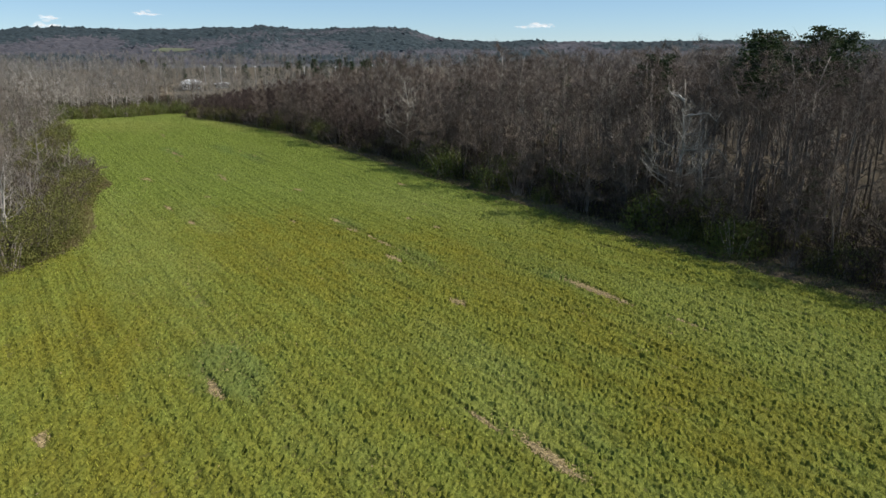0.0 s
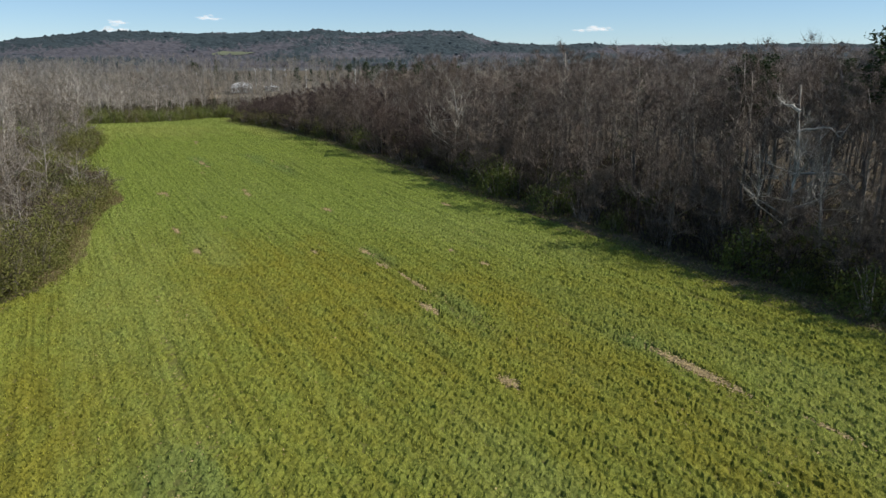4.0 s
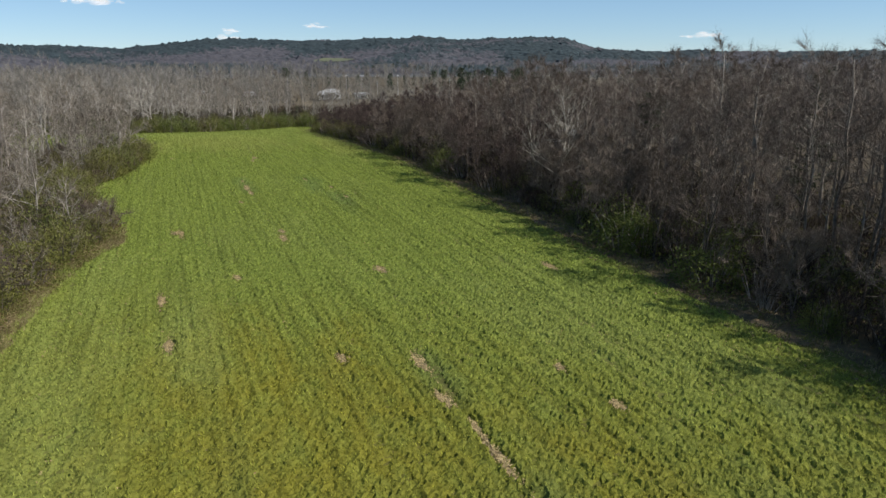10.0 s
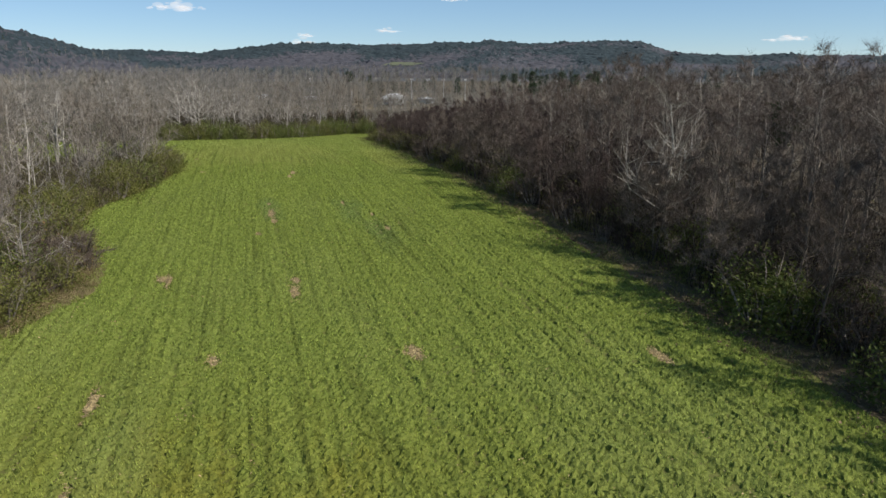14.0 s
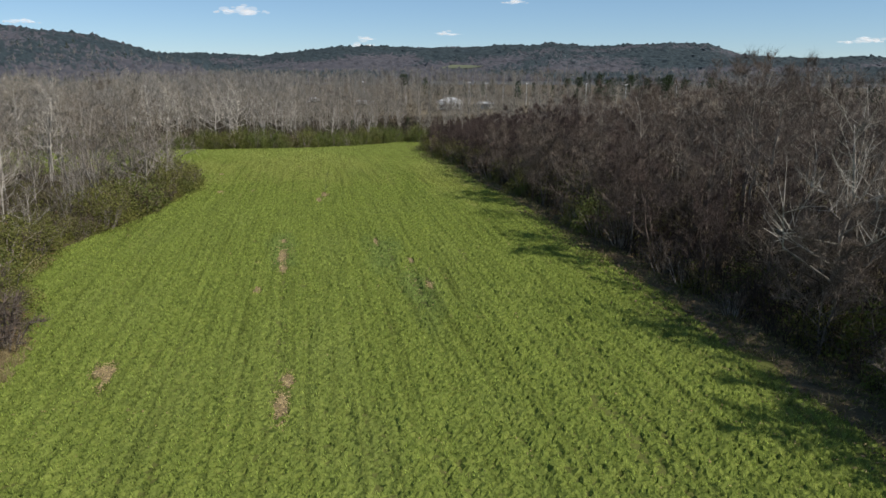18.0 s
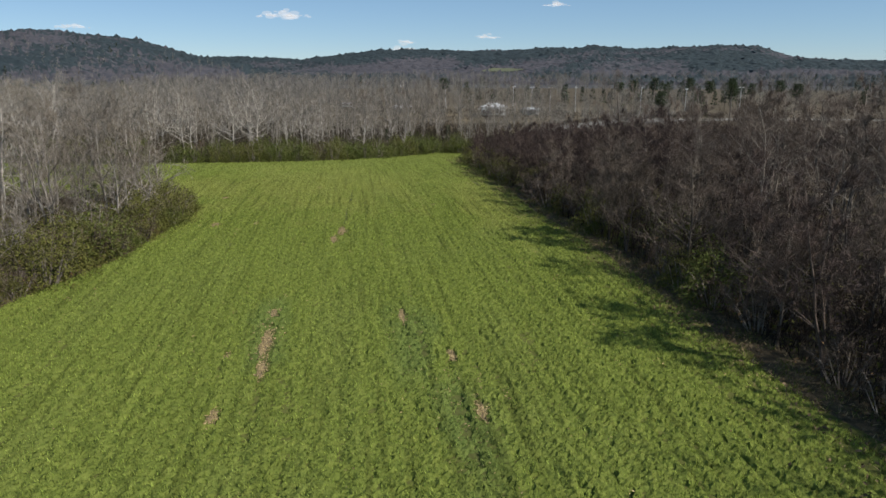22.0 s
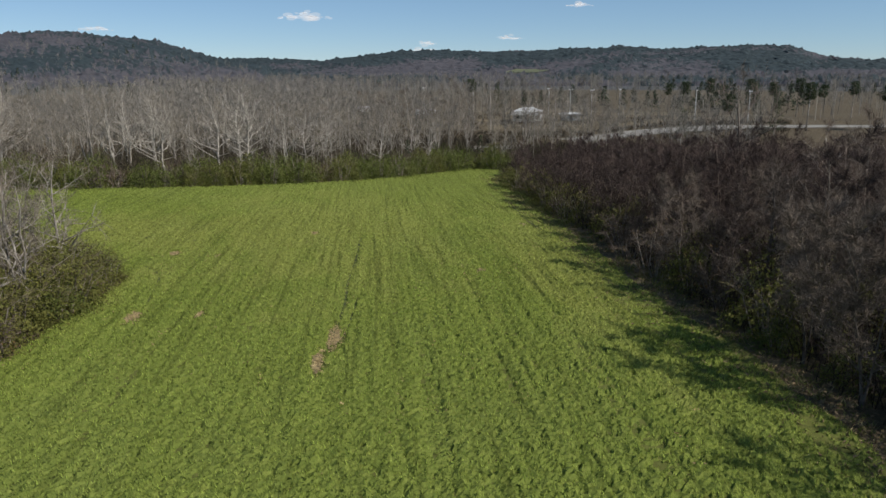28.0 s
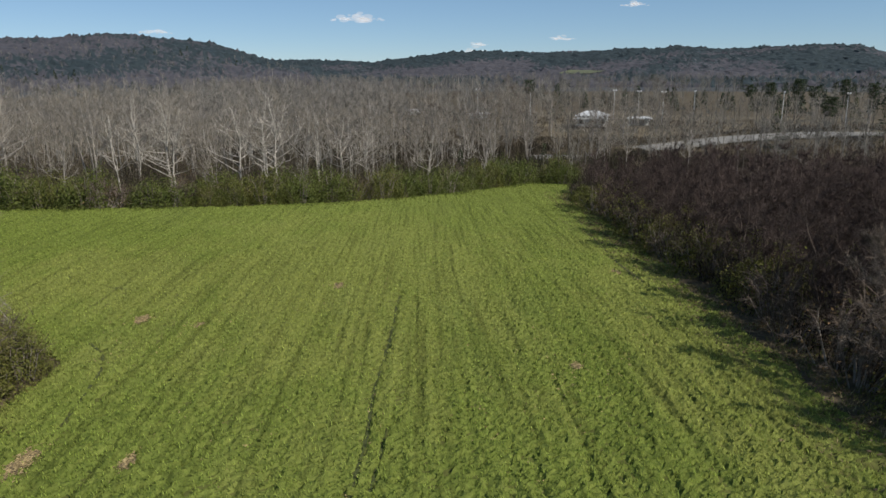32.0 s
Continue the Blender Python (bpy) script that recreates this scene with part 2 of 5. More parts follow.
M_MEADOW = simple("far_meadow", (0.082, 0.092, 0.052), (0.115, 0.122, 0.068), 0.02, 0.9, 0.1)
M_GRAVEL = simple("gravel", (0.17, 0.162, 0.15), (0.30, 0.288, 0.268), 1.5, 0.95, 0.1, relief=0.03)
M_BARK = simple("grey_brown_bark", (0.13, 0.108, 0.090), (0.42, 0.37, 0.32), 2.5, 0.95, 0.5)
M_PALE = simple("pale_bark", (0.22, 0.198, 0.172), (0.54, 0.50, 0.445), 1.6, 0.9, 0.3)
M_TWIG = simple("brown_twigs", (0.090, 0.067, 0.054), (0.195, 0.152, 0.124), 0.5, 0.95, 0.45)
M_TWIG_GREY = simple("grey_twigs", (0.17, 0.148, 0.118), (0.34, 0.302, 0.245), 0.5, 0.95, 0.35)
M_TWIG_RED = simple("reddish_twigs", (0.052, 0.036, 0.032), (0.118, 0.084, 0.073), 0.5, 0.95, 0.4)
M_BRUSH = simple("olive_brown_twigs", (0.098, 0.088, 0.040), (0.20, 0.175, 0.082), 0.6, 0.95, 0.3, "island")
M_THORN = simple("dull_brown_brush", (0.062, 0.050, 0.034), (0.135, 0.112, 0.078), 0.3, 0.95, 0.45, "island")
M_TWIG_SPUR = simple("dull_grey_brown_twigs", (0.118, 0.097, 0.076), (0.25, 0.209, 0.166), 0.5, 0.95, 0.45)
# the woods bark again, darkened to hold the eastern wood's shade
M_WOODS_SHADED = simple("shaded_woods_bark", (0.075, 0.064, 0.054), (0.27, 0.235, 0.20), 0.22, 0.95, 0.55, "island")
# grey-brown bark darkened for shade at the eastern rim; the oak shares it
M_SHADED_BARK = simple("shaded_grey_brown_bark", (0.075, 0.061, 0.050), (0.27, 0.230, 0.195), 2.5, 0.95, 0.5)
M_RED_BARK = simple("reddish_brown_bark", (0.062, 0.043, 0.036), (0.23, 0.182, 0.155), 2.0, 0.95, 0.5)
# near-black stems: shade inside the eastern woods and thicket is in this colour
M_SHADED_STEMS = simple("shade_darkened_stems", (0.029, 0.021, 0.017), (0.068, 0.049, 0.040), 0.16, 0.95, 0.45, "island")
M_TWIG_TAN = simple("tan_twigs", (0.100, 0.077, 0.062), (0.207, 0.166, 0.136), 0.5, 0.95, 0.3)
M_TWIG_EAST = simple("dark_woods_twigs", (0.165, 0.134, 0.112), (0.325, 0.268, 0.228), 0.16, 0.95, 0.45, "island")
M_WOODS = simple("woods_bark", (0.11, 0.098, 0.083), (0.40, 0.37, 0.33), 0.22, 0.95, 0.55, "island")
M_WOODS_GREY = simple("woods_grey_twigs", (0.13, 0.119, 0.106), (0.29, 0.27, 0.243), 0.16, 0.95, 0.4, "island")
M_PINE = simple("pine_needles", (0.022, 0.038, 0.014), (0.052, 0.078, 0.028), 0.8, 0.8, 0.35, "island", thin=0.25)
M_OLIVE = simple("olive_leaves", (0.100, 0.112, 0.026), (0.195, 0.188, 0.050), 0.7, 0.8, 0.22, "island", thin=0.35)
M_PRIVET = simple("privet_leaves", (0.072, 0.098, 0.022), (0.170, 0.190, 0.048), 0.6, 0.75, 0.22, "island", thin=0.35)
M_RUST = simple("rusty_leaves", (0.10, 0.060, 0.026), (0.20, 0.125, 0.055), 0.9, 0.85, 0.5, "island")
# the hills' pines and bare crowns carry painted blue-grey haze
M_HAZY_PINE = simple("hazy_hill_pines", (0.016, 0.027, 0.034), (0.030, 0.042, 0.048), 0.09, 0.95, 0.1)
M_VALLEY_PINE = simple("valley_pines", (0.030, 0.043, 0.027), (0.055, 0.070, 0.042), 0.05, 0.95, 0.3, "island")
M_HAZY_CROWNS = simple("hazy_bare_crowns", (0.040, 0.041, 0.052), (0.076, 0.072, 0.083), 0.07, 0.95, 0.1)
M_WHITE = simple("white_siding", (0.66, 0.66, 0.64), (0.80, 0.80, 0.78), 2.0, 0.6, 0.05)
M_ROOF = simple("pale_metal_roof", (0.40, 0.41, 0.42), (0.52, 0.53, 0.54), 1.0, 0.5, 0.05)
M_DARKWOOD = simple("dark_timber", (0.05, 0.038, 0.03), (0.11, 0.085, 0.065), 4.0, 0.85, 0.2)
M_STEEL = simple("galvanised_steel", (0.42, 0.43, 0.43), (0.58, 0.59, 0.59), 3.0, 0.5, 0.1)
M_LAMP = simple("lamp_housing", (0.62, 0.62, 0.62), (0.74, 0.74, 0.74), 3.0, 0.4, 0.1)
M_GLASS, _, _, _b = material("dark_window_glass", 0.08)
_b.inputs["Base Color"].default_value = (0.02, 0.025, 0.03, 1)
_b.inputs["Specular IOR Level"].default_value = 0.6


def cloud_material():
    m, n, l, b = material("cloud_vapour", 1.0)
    out = n["Material Output"]
    em = n.new("ShaderNodeEmission")
    em.inputs[0].default_value = (1.0, 0.97, 0.96, 1)
    em.inputs[1].default_value = 0.78
    tr = n.new("ShaderNodeBsdfTransparent")
    mx = n.new("ShaderNodeMixShader")
    mx.inputs[0].default_value = 0.15
    l.new(tr.outputs[0], mx.inputs[1])
    l.new(em.outputs[0], mx.inputs[2])
    l.new(mx.outputs[0], out.inputs[0])
    return m


M_CLOUD = cloud_material()

# ---- plan ----
FIELD = [(75, -5), (52, 32), (38, 57), (21, 82), (8, 103), (-7, 127), (-25, 153), (-47, 185), (-58, 203), (-70, 222), (-95, 266),
         (-99, 275), (-107, 275), (-112, 252), (-118, 229), (-127, 214), (-136, 204), (-147, 195), (-190, 176),
         (-180, 160), (-125, 166), (-100, 171), (-90, 169), (-87, 164), (-78, 147), (-74, 131), (-70, 121), (-58, 114), (-52, 107), (-50, 95), (-42, 80), (-39, 70),
         (-42, 58), (-47, 40), (-60, 0), (-70, -40), (60, -40)]
RIGHT_EDGE = FIELD[0:11]
FAR_EDGE = FIELD[11:19]
SOWN = [(x - 2.7, y - 1.7) if i < 6 else (x - 1.9, y - 1.2) if i < 9 else (x - 0.5, y - 0.3) if i < 11 else (x, y) for i, (x, y) in enumerate(FIELD)]
LEFT_EDGE = FIELD[22:34]


def smooth(a, b, v):
    s = min(max((v - a) / (b - a), 0.0), 1.0)
    return s * s * (3 - 2 * s)


# silhouette of the hills: bearing left of the field's axis, elevation seen from mid field
RIDGE = [(-180, 0.5), (-60, 0.5), (-12, 0.35), (-5, 0.35), (-2, 0.5), (0.3, 0.75), (2.4, 1.32), (5, 1.45), (8, 1.45), (10.5, 1.36), (13.5, 1.62), (16, 1.5), (20, 1.3), (23, 1.28),
         (27, 1.22), (30, 1.18), (33, 0.98), (36, 0.76), (39, 0.84), (43, 0.78), (60, 0.75), (180, 0.5)]
KNOLL = [(40, 0.2), (43.5, 0.7), (45.7, 1.35), (47.6, 1.85), (50, 2.18), (54, 2.5), (59, 2.2), (63, 1.95), (70, 1.2), (80, 0.5)]
HUB = (-25.0, 80.0)


def hill(x, y):
    dx, dy = x - HUB[0], y - HUB[1]
    r = math.hypot(dx, dy)
    if r < 500:
        return 0.0
    az = math.degrees(math.atan2(-dx, dy))
    el = float(np.interp(az, [a for a, _ in RIDGE], [e for _, e in RIDGE]))
    el += 0.055 * noise.noise((az * 0.9, 2.0, 0)) + 0.03 * noise.noise((az * 3.1, 7.0, 0))
    top = 18 + 2000 * math.tan(radians(el)) - 5
    bumps = 8 * noise.noise((x / 260, y / 260, 0)) + 4 * noise.noise((x / 90, y / 90, 3))
    z = (top * smooth(1150, 2000, r) + bumps * smooth(700, 1300, r)) * (1 - 0.8 * smooth(2100, 3600, r))
    el2 = float(np.interp(az, [a for a, _ in KNOLL], [e for _, e in KNOLL], 0, 0))
    top2 = (18 + 1500 * math.tan(radians(el2)) - 3) if el2 > 0 else 0.0
    z2 = (top2 * smooth(800, 1500, r) + 0.6 * bumps) * (1 - smooth(1550, 2300, r)) if top2 else 0.0
    return max(z, z2)


def ground_z(x, y):
    low = smooth(180, 280, y) * (1 - smooth(315, 375, y))
    r = math.hypot(x + 50, y - 130)
    w = 0.5 * noise.noise((x / 22, y / 22, 7)) * smooth(0, 60, abs(x + 30 + 0.6 * (y - 120)))
    return 0.9 * math.exp(-((x + 52) / 40) ** 2 - ((y - 152) / 35) ** 2) - 4.6 * low * (1 - smooth(260, 420, r)) - 0.4 * smooth(315, 375, y) + w * 0.5 + hill(x, y)


def inside(x, y, poly):
    c, j = False, len(poly) - 1
    for i in range(len(poly)):
        (xi, yi), (xj, yj) = poly[i], poly[j]
        if (yi > y) != (yj > y) and x < (xj - xi) * (y - yi) / (yj - yi) + xi:
            c = not c
        j = i
    return c


def from_edge(x, y, line):
    """Distance to a polyline, and how far along it the nearest place is (0 to 1)."""
    best, where, run, at = 1e9, 0.0, 0.0, 0.0
    for (ax, ay), (bx, by) in zip(line, line[1:]):
        lx, ly = bx - ax, by - ay
        n2 = lx * lx + ly * ly
        k = min(max(((x - ax) * lx + (y - ay) * ly) / n2, 0), 1)
        d = math.hypot(x - ax - k * lx, y - ay - k * ly)
        if d < best:
            best, at = d, run + k * math.sqrt(n2)
        run += math.sqrt(n2)
    return best, at / run


def along(line, k):
    """The place k (0 to 1) along a polyline and the unit normal to its right."""
    seg = [math.dist(a, b) for a, b in zip(line, line[1:])]
    s = k * sum(seg)
    for (a, b), d in zip(zip(line, line[1:]), seg):
        if s <= d or b == line[-1]:
            ux, uy = (b[0] - a[0]) / d, (b[1] - a[1]) / d
            return a[0] + ux * s, a[1] + uy * s, uy, -ux
        s -= d


def ground_many(x, y):
    """Ground heights for many places at once, eased between points two metres apart."""
    x0, y0, s = x.min() - 2, y.min() - 2, 2.0
    n, m = int((x.max() - x0) / s) + 3, int((y.max() - y0) / s) + 3
    g = np.array([[ground_z(x0 + i * s, y0 + j * s) for j in range(m)] for i in range(n)])
    u, v = (x - x0) / s, (y - y0) / s
    i, j = u.astype(int), v.astype(int)
    u, v = u - i, v - j
    return (g[i, j] * (1 - v) + g[i, j + 1] * v) * (1 - u) + (g[i + 1, j] * (1 - v) + g[i + 1, j + 1] * v) * u


# ---- mesh helpers ----


def tri_mesh(name, V, T, mats, index=None, soft=False):
    me = bpy.data.meshes.new(name)
    V, T = np.asarray(V, np.float32), np.asarray(T, np.int32)
    me.vertices.add(len(V))
    me.vertices.foreach_set("co", V.ravel())
    me.loops.add(T.size)
    me.loops.foreach_set("vertex_index", T.ravel())
    me.polygons.add(len(T))
    me.polygons.foreach_set("loop_start", np.arange(len(T), dtype=np.int32) * 3)
    for m in mats:
        me.materials.append(m)
    if index is not None:
        me.polygons.foreach_set("material_index", np.asarray(index, np.int32))
    me.update(calc_edges=True)
    if not soft:
        me.shade_flat()
    return me


def part(name, data, mat, parent, label=""):
    """A bmesh or a mesh as one object under a thing or a part."""
    if isinstance(data, bmesh.types.BMesh):
        me = bpy.data.meshes.new(name)
        data.to_mesh(me)
        data.free()
        if mat:
            me.materials.append(mat)
    else:
        me = data
    ob = new(name, me)
    ob.parent = parent
    return tagged(ob, label)


class Heap:
    """Triangles gathered piece by piece."""

    def __init__(self):
        self.v, self.t, self.n = [], [], 0

    def add(self, v, t):
        self.v.append(np.asarray(v, float))
        self.t.append(np.asarray(t, int) + self.n)
        self.n += len(v)

    def arrays(self):
        if not self.v:
            return np.zeros((0, 3)), np.zeros((0, 3), int)
        return np.concatenate(self.v), np.concatenate(self.t)

    def tube(self, pts, radii, sides, cap=True):
        pts = np.asarray(pts, float)
        V, T = [], []
        ang = np.arange(sides) * 2 * math.pi / sides
        for i, (p, r) in enumerate(zip(pts, radii)):
            d = pts[min(i + 1, len(pts) - 1)] - pts[max(i - 1, 0)]
            d = d / (np.linalg.norm(d) + 1e-9)
            a = np.cross(d, (0.31, 0.95, 0.05) if abs(d[2]) > 0.8 else (0, 0, 1))
            a /= np.linalg.norm(a) + 1e-9
            b = np.cross(d, a)
            V.append(p + r * (np.cos(ang)[:, None] * a + np.sin(ang)[:, None] * b))
        for i in range(len(pts) - 1):
            for k in range(sides):
                q = (k + 1) % sides
                A, B, C, D = i * sides + k, i * sides + q, (i + 1) * sides + q, (i + 1) * sides + k
                T += [(A, B, C), (A, C, D)]
        V = np.concatenate(V)
        if cap:
            top = (len(pts) - 1) * sides
            for k in range(1, sides - 1):
                T.append((top, top + k, top + k + 1))
        self.add(V, T)

    def needles(self, base, way, r):
        """Thin three-sided spikes: twigs."""
        base, way = np.asarray(base, float), np.asarray(way, float)
        n = len(base)
        if not n:
            return
        u = way / (np.linalg.norm(way, axis=1, keepdims=True) + 1e-9)
        a = np.cross(u, np.where(np.abs(u[:, 2:3]) > 0.85, [[1.0, 0, 0]], [[0, 0, 1.0]]))
        a /= np.linalg.norm(a, axis=1, keepdims=True) + 1e-9
        b = np.cross(u, a)
        r = np.broadcast_to(np.asarray(r, float), (n,))[:, None]
        V = np.stack([base + r * a, base - 0.5 * r * a + 0.87 * r * b, base - 0.5 * r * a - 0.87 * r * b, base + way], 1).reshape(-1, 3)
        i = np.arange(n)[:, None] * 4
        T = np.concatenate([i + [0, 1, 3], i + [1, 2, 3], i + [2, 0, 3]], 1).reshape(-1, 3)
        self.add(V, T)

    def sprigs(self, base, way, r, rng):
        """The finest twigs, one sliver each."""
        base, way = np.asarray(base, float), np.asarray(way, float)
        n = len(base)
        a = np.cross(way, rng.normal(size=(n, 3)))
        a *= np.broadcast_to(np.asarray(r, float), (n,))[:, None] / (np.linalg.norm(a, axis=1, keepdims=True) + 1e-9)
        self.add(np.stack([base + a, base - a, base + way], 1).reshape(-1, 3), np.arange(3 * n).reshape(-1, 3))

    def leaves(self, at, size, rng, flat=0.0):
        """Small folded leaves: two triangles that share a rib."""
        at = np.asarray(at, float)
        n = len(at)
        if not n:
            return
        a = rng.normal(size=(n, 3))
        a[:, 2] *= 1 - flat
        a /= np.linalg.norm(a, axis=1, keepdims=True)
        b = np.cross(a, rng.normal(size=(n, 3)))
        b /= np.linalg.norm(b, axis=1, keepdims=True) + 1e-9
        c = np.cross(a, b)
        s = size * rng.uniform(0.6, 1.4, (n, 1))
        V = np.stack([at - s * a, at + s * a, at + 0.5 * s * b + 0.15 * s * c, at - 0.5 * s * b + 0.15 * s * c], 1).reshape(-1, 3)
        i = np.arange(n)[:, None] * 4
        T = np.concatenate([i + [0, 2, 1], i + [0, 1, 3]], 1).reshape(-1, 3)
        self.add(V, T)


def inside_many(x, y, poly):
    c = np.zeros(len(x), bool)
    for (ax, ay), (bx, by) in zip(poly, poly[1:] + poly[:1]):
        if ay != by:
            c ^= ((ay > y) != (by > y)) & (x < (bx - ax) * (y - ay) / (by - ay) + ax)
    return c


def copy_at(first, m):
    """A copy at the pose and scale of m, whatever the first one's scale."""
    return copy_thing(first, m @ Matrix.Diagonal((*[1 / s for s in first.scale], 1)))


def unit(v):
    return v / (np.linalg.norm(v) + 1e-9)


def grow(rng, H, fork=0.45, limbs=12, spread=0.27, rise=0.9, subs=5, twigs=6, girth=0.011, twig_r=0.018, trunks=1, sides=5, gnarl=0.06, twig_len=1.0):
    """A bare broadleaf tree: wood (trunks, limbs, branches) and fine twigs, as two heaps."""
    wood, fine = Heap(), Heap()
    tb, tw = [], []
    for s in range(trunks):
        h = H * (1 if s == 0 else rng.uniform(0.75, 0.98))
        a = rng.uniform(0, 6.28)
        lean = np.array([math.cos(a), math.sin(a), 0]) * (0.03 if trunks == 1 else rng.uniform(0.08, 0.22)) * h
        k = np.linspace(0, 1, 7)
        path = np.stack([lean[0] * k + 0.02 * h * rng.normal(size=7) * k, lean[1] * k + 0.02 * h * rng.normal(size=7) * k, h * k], 1)
        r0 = girth * h * (1 if trunks == 1 else 0.75)
        rad = r0 * (1.12 - k) ** 0.8
        rad[0] *= 1.35
        wood.tube(path, rad, sides)
        n = limbs if trunks == 1 else max(4, limbs // trunks + 1)
        for i in range(n):
            f = fork + (0.97 - fork) * (i + rng.uniform(0, 1)) / n
            p = np.array([np.interp(f, k, path[:, j]) for j in range(3)])
            a = i * 2.4 + rng.uniform(-0.6, 0.6)
            up = rise * rng.uniform(0.6, 1.4)
            d = unit(np.array([math.cos(a), math.sin(a), up]))
            L = spread * h * rng.uniform(0.7, 1.25) * (1.15 - 0.75 * max(0, (f - fork) / (1 - fork)))
            mid = p + d * L * 0.5 + rng.normal(size=3) * gnarl * L
            end = mid + unit(d + np.array([0, 0, 0.35])) * L * 0.5 + rng.normal(size=3) * gnarl * L
            rl = float(np.interp(f, k, rad)) * 0.55
            wood.tube([p, mid, end], [rl, rl * 0.65, rl * 0.2], 4, False)
            for j in range(subs):
                g = rng.uniform(0.25, 1.0)
                q = p + (mid - p) * g * 2 if g < 0.5 else mid + (end - mid) * (g - 0.5) * 2
                e = unit(d * 0.7 + rng.normal(size=3) * 0.55 + np.array([0, 0, 0.35]))
                Ls = L * rng.uniform(0.28, 0.5)
                q2 = q + e * Ls
                wood.tube([q, q2], [rl * 0.34 + 0.006, 0.008], 3, False)
                for w in range(twigs):
                    g2 = rng.uniform(0.2, 1.0)
                    tb.append(q + (q2 - q) * g2)
                    tw.append(unit(e * 0.6 + rng.normal(size=3) * 0.7 + np.array([0, 0, 0.2])) * rng.uniform(0.4, 1.15) * twig_len * (0.5 + 0.06 * h))
    fine.sprigs(tb, tw, twig_r, rng)
    return wood, fine


def thing(name, label, category, group=""):
    return tagged(new(name), label, category, group)


# ---- ground, field, road ----


def ground_sheet():
    """One sheet of ground in rings round the field, out to the hills and beyond."""
    radii = [0, 15, 30, 45, 60, 75, 90, 105, 120, 135, 150, 165, 180, 200, 220, 245, 270, 300, 335, 375, 420, 480, 550, 640, 750, 880, 1000, 1100, 1200, 1300, 1400, 1500, 1600,
             1700, 1800, 1900, 2000, 2100, 2250, 2500, 2900, 3500, 4300]
    n = 240
    V, T = [], []
    for r in radii:
        for k in range(n):
            a = 2 * math.pi * k / n
            x, y = -50 + r * math.sin(a), 130 + r * math.cos(a)
            V.append((x, y, ground_z(x, y) - 0.06))
    for i in range(len(radii) - 1):
        for k in range(n):
            q = (k + 1) % n
            A, B, C, D = i * n + k, i * n + q, (i + 1) * n + q, (i + 1) * n + k
            if i:
                T.append((A, C, B))
            T.append((A, D, C))
    # ground beyond 640 m takes the haze-tinted floor
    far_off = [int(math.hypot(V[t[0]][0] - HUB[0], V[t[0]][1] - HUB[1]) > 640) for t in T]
    me = tri_mesh("ground", V, T, [M_LITTER, M_HAZY_FLOOR], far_off, soft=True)
    return tagged(new("ground", me), "brown leaf-littered woodland ground rising to far hills", "ground", kind="structure")


ground_sheet()


def sheet(name, poly, step, lift, mat, ragged=0.0):
    """A sheet that follows the ground inside a polygon, with the outline cut to it."""
    bm = bmesh.new()
    xs, ys = [p[0] for p in poly], [p[1] for p in poly]
    pts = []
    for (ax, ay), (bx, by) in zip(poly, poly[1:] + poly[:1]):
        m = max(1, int(math.dist((ax, ay), (bx, by)) / step))
        for i in range(m):
            x, y = ax + (bx - ax) * i / m, ay + (by - ay) * i / m
            pts.append((x + ragged * noise.noise((x / 5, y / 5, 1)), y + ragged * noise.noise((x / 5, y / 5, 9))))
    face = bm.faces.new([bm.verts.new((x, y, 0)) for x, y in pts])
    for lo, hi, axis in ((min(xs), max(xs), 0), (min(ys), max(ys), 1)):
        c = lo + step
        while c < hi:
            co, no = ((c, 0, 0), (1, 0, 0)) if axis == 0 else ((0, c, 0), (0, 1, 0))
            bmesh.ops.bisect_plane(bm, geom=bm.verts[:] + bm.edges[:] + bm.faces[:], plane_co=co, plane_no=no, dist=1e-4)
            c += step
    bmesh.ops.triangulate(bm, faces=bm.faces[:])
    for v in bm.verts:
        v.co.z = ground_z(v.co.x, v.co.y) + lift
    for f in bm.faces:
        f.smooth = True
        if f.normal.z < 0:
            f.normal_flip()
    me = bpy.data.meshes.new(name)
    bm.to_mesh(me)
    bm.free()
    me.materials.append(mat)
    return new(name, me)


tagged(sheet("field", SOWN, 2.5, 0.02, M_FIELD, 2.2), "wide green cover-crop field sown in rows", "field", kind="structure")

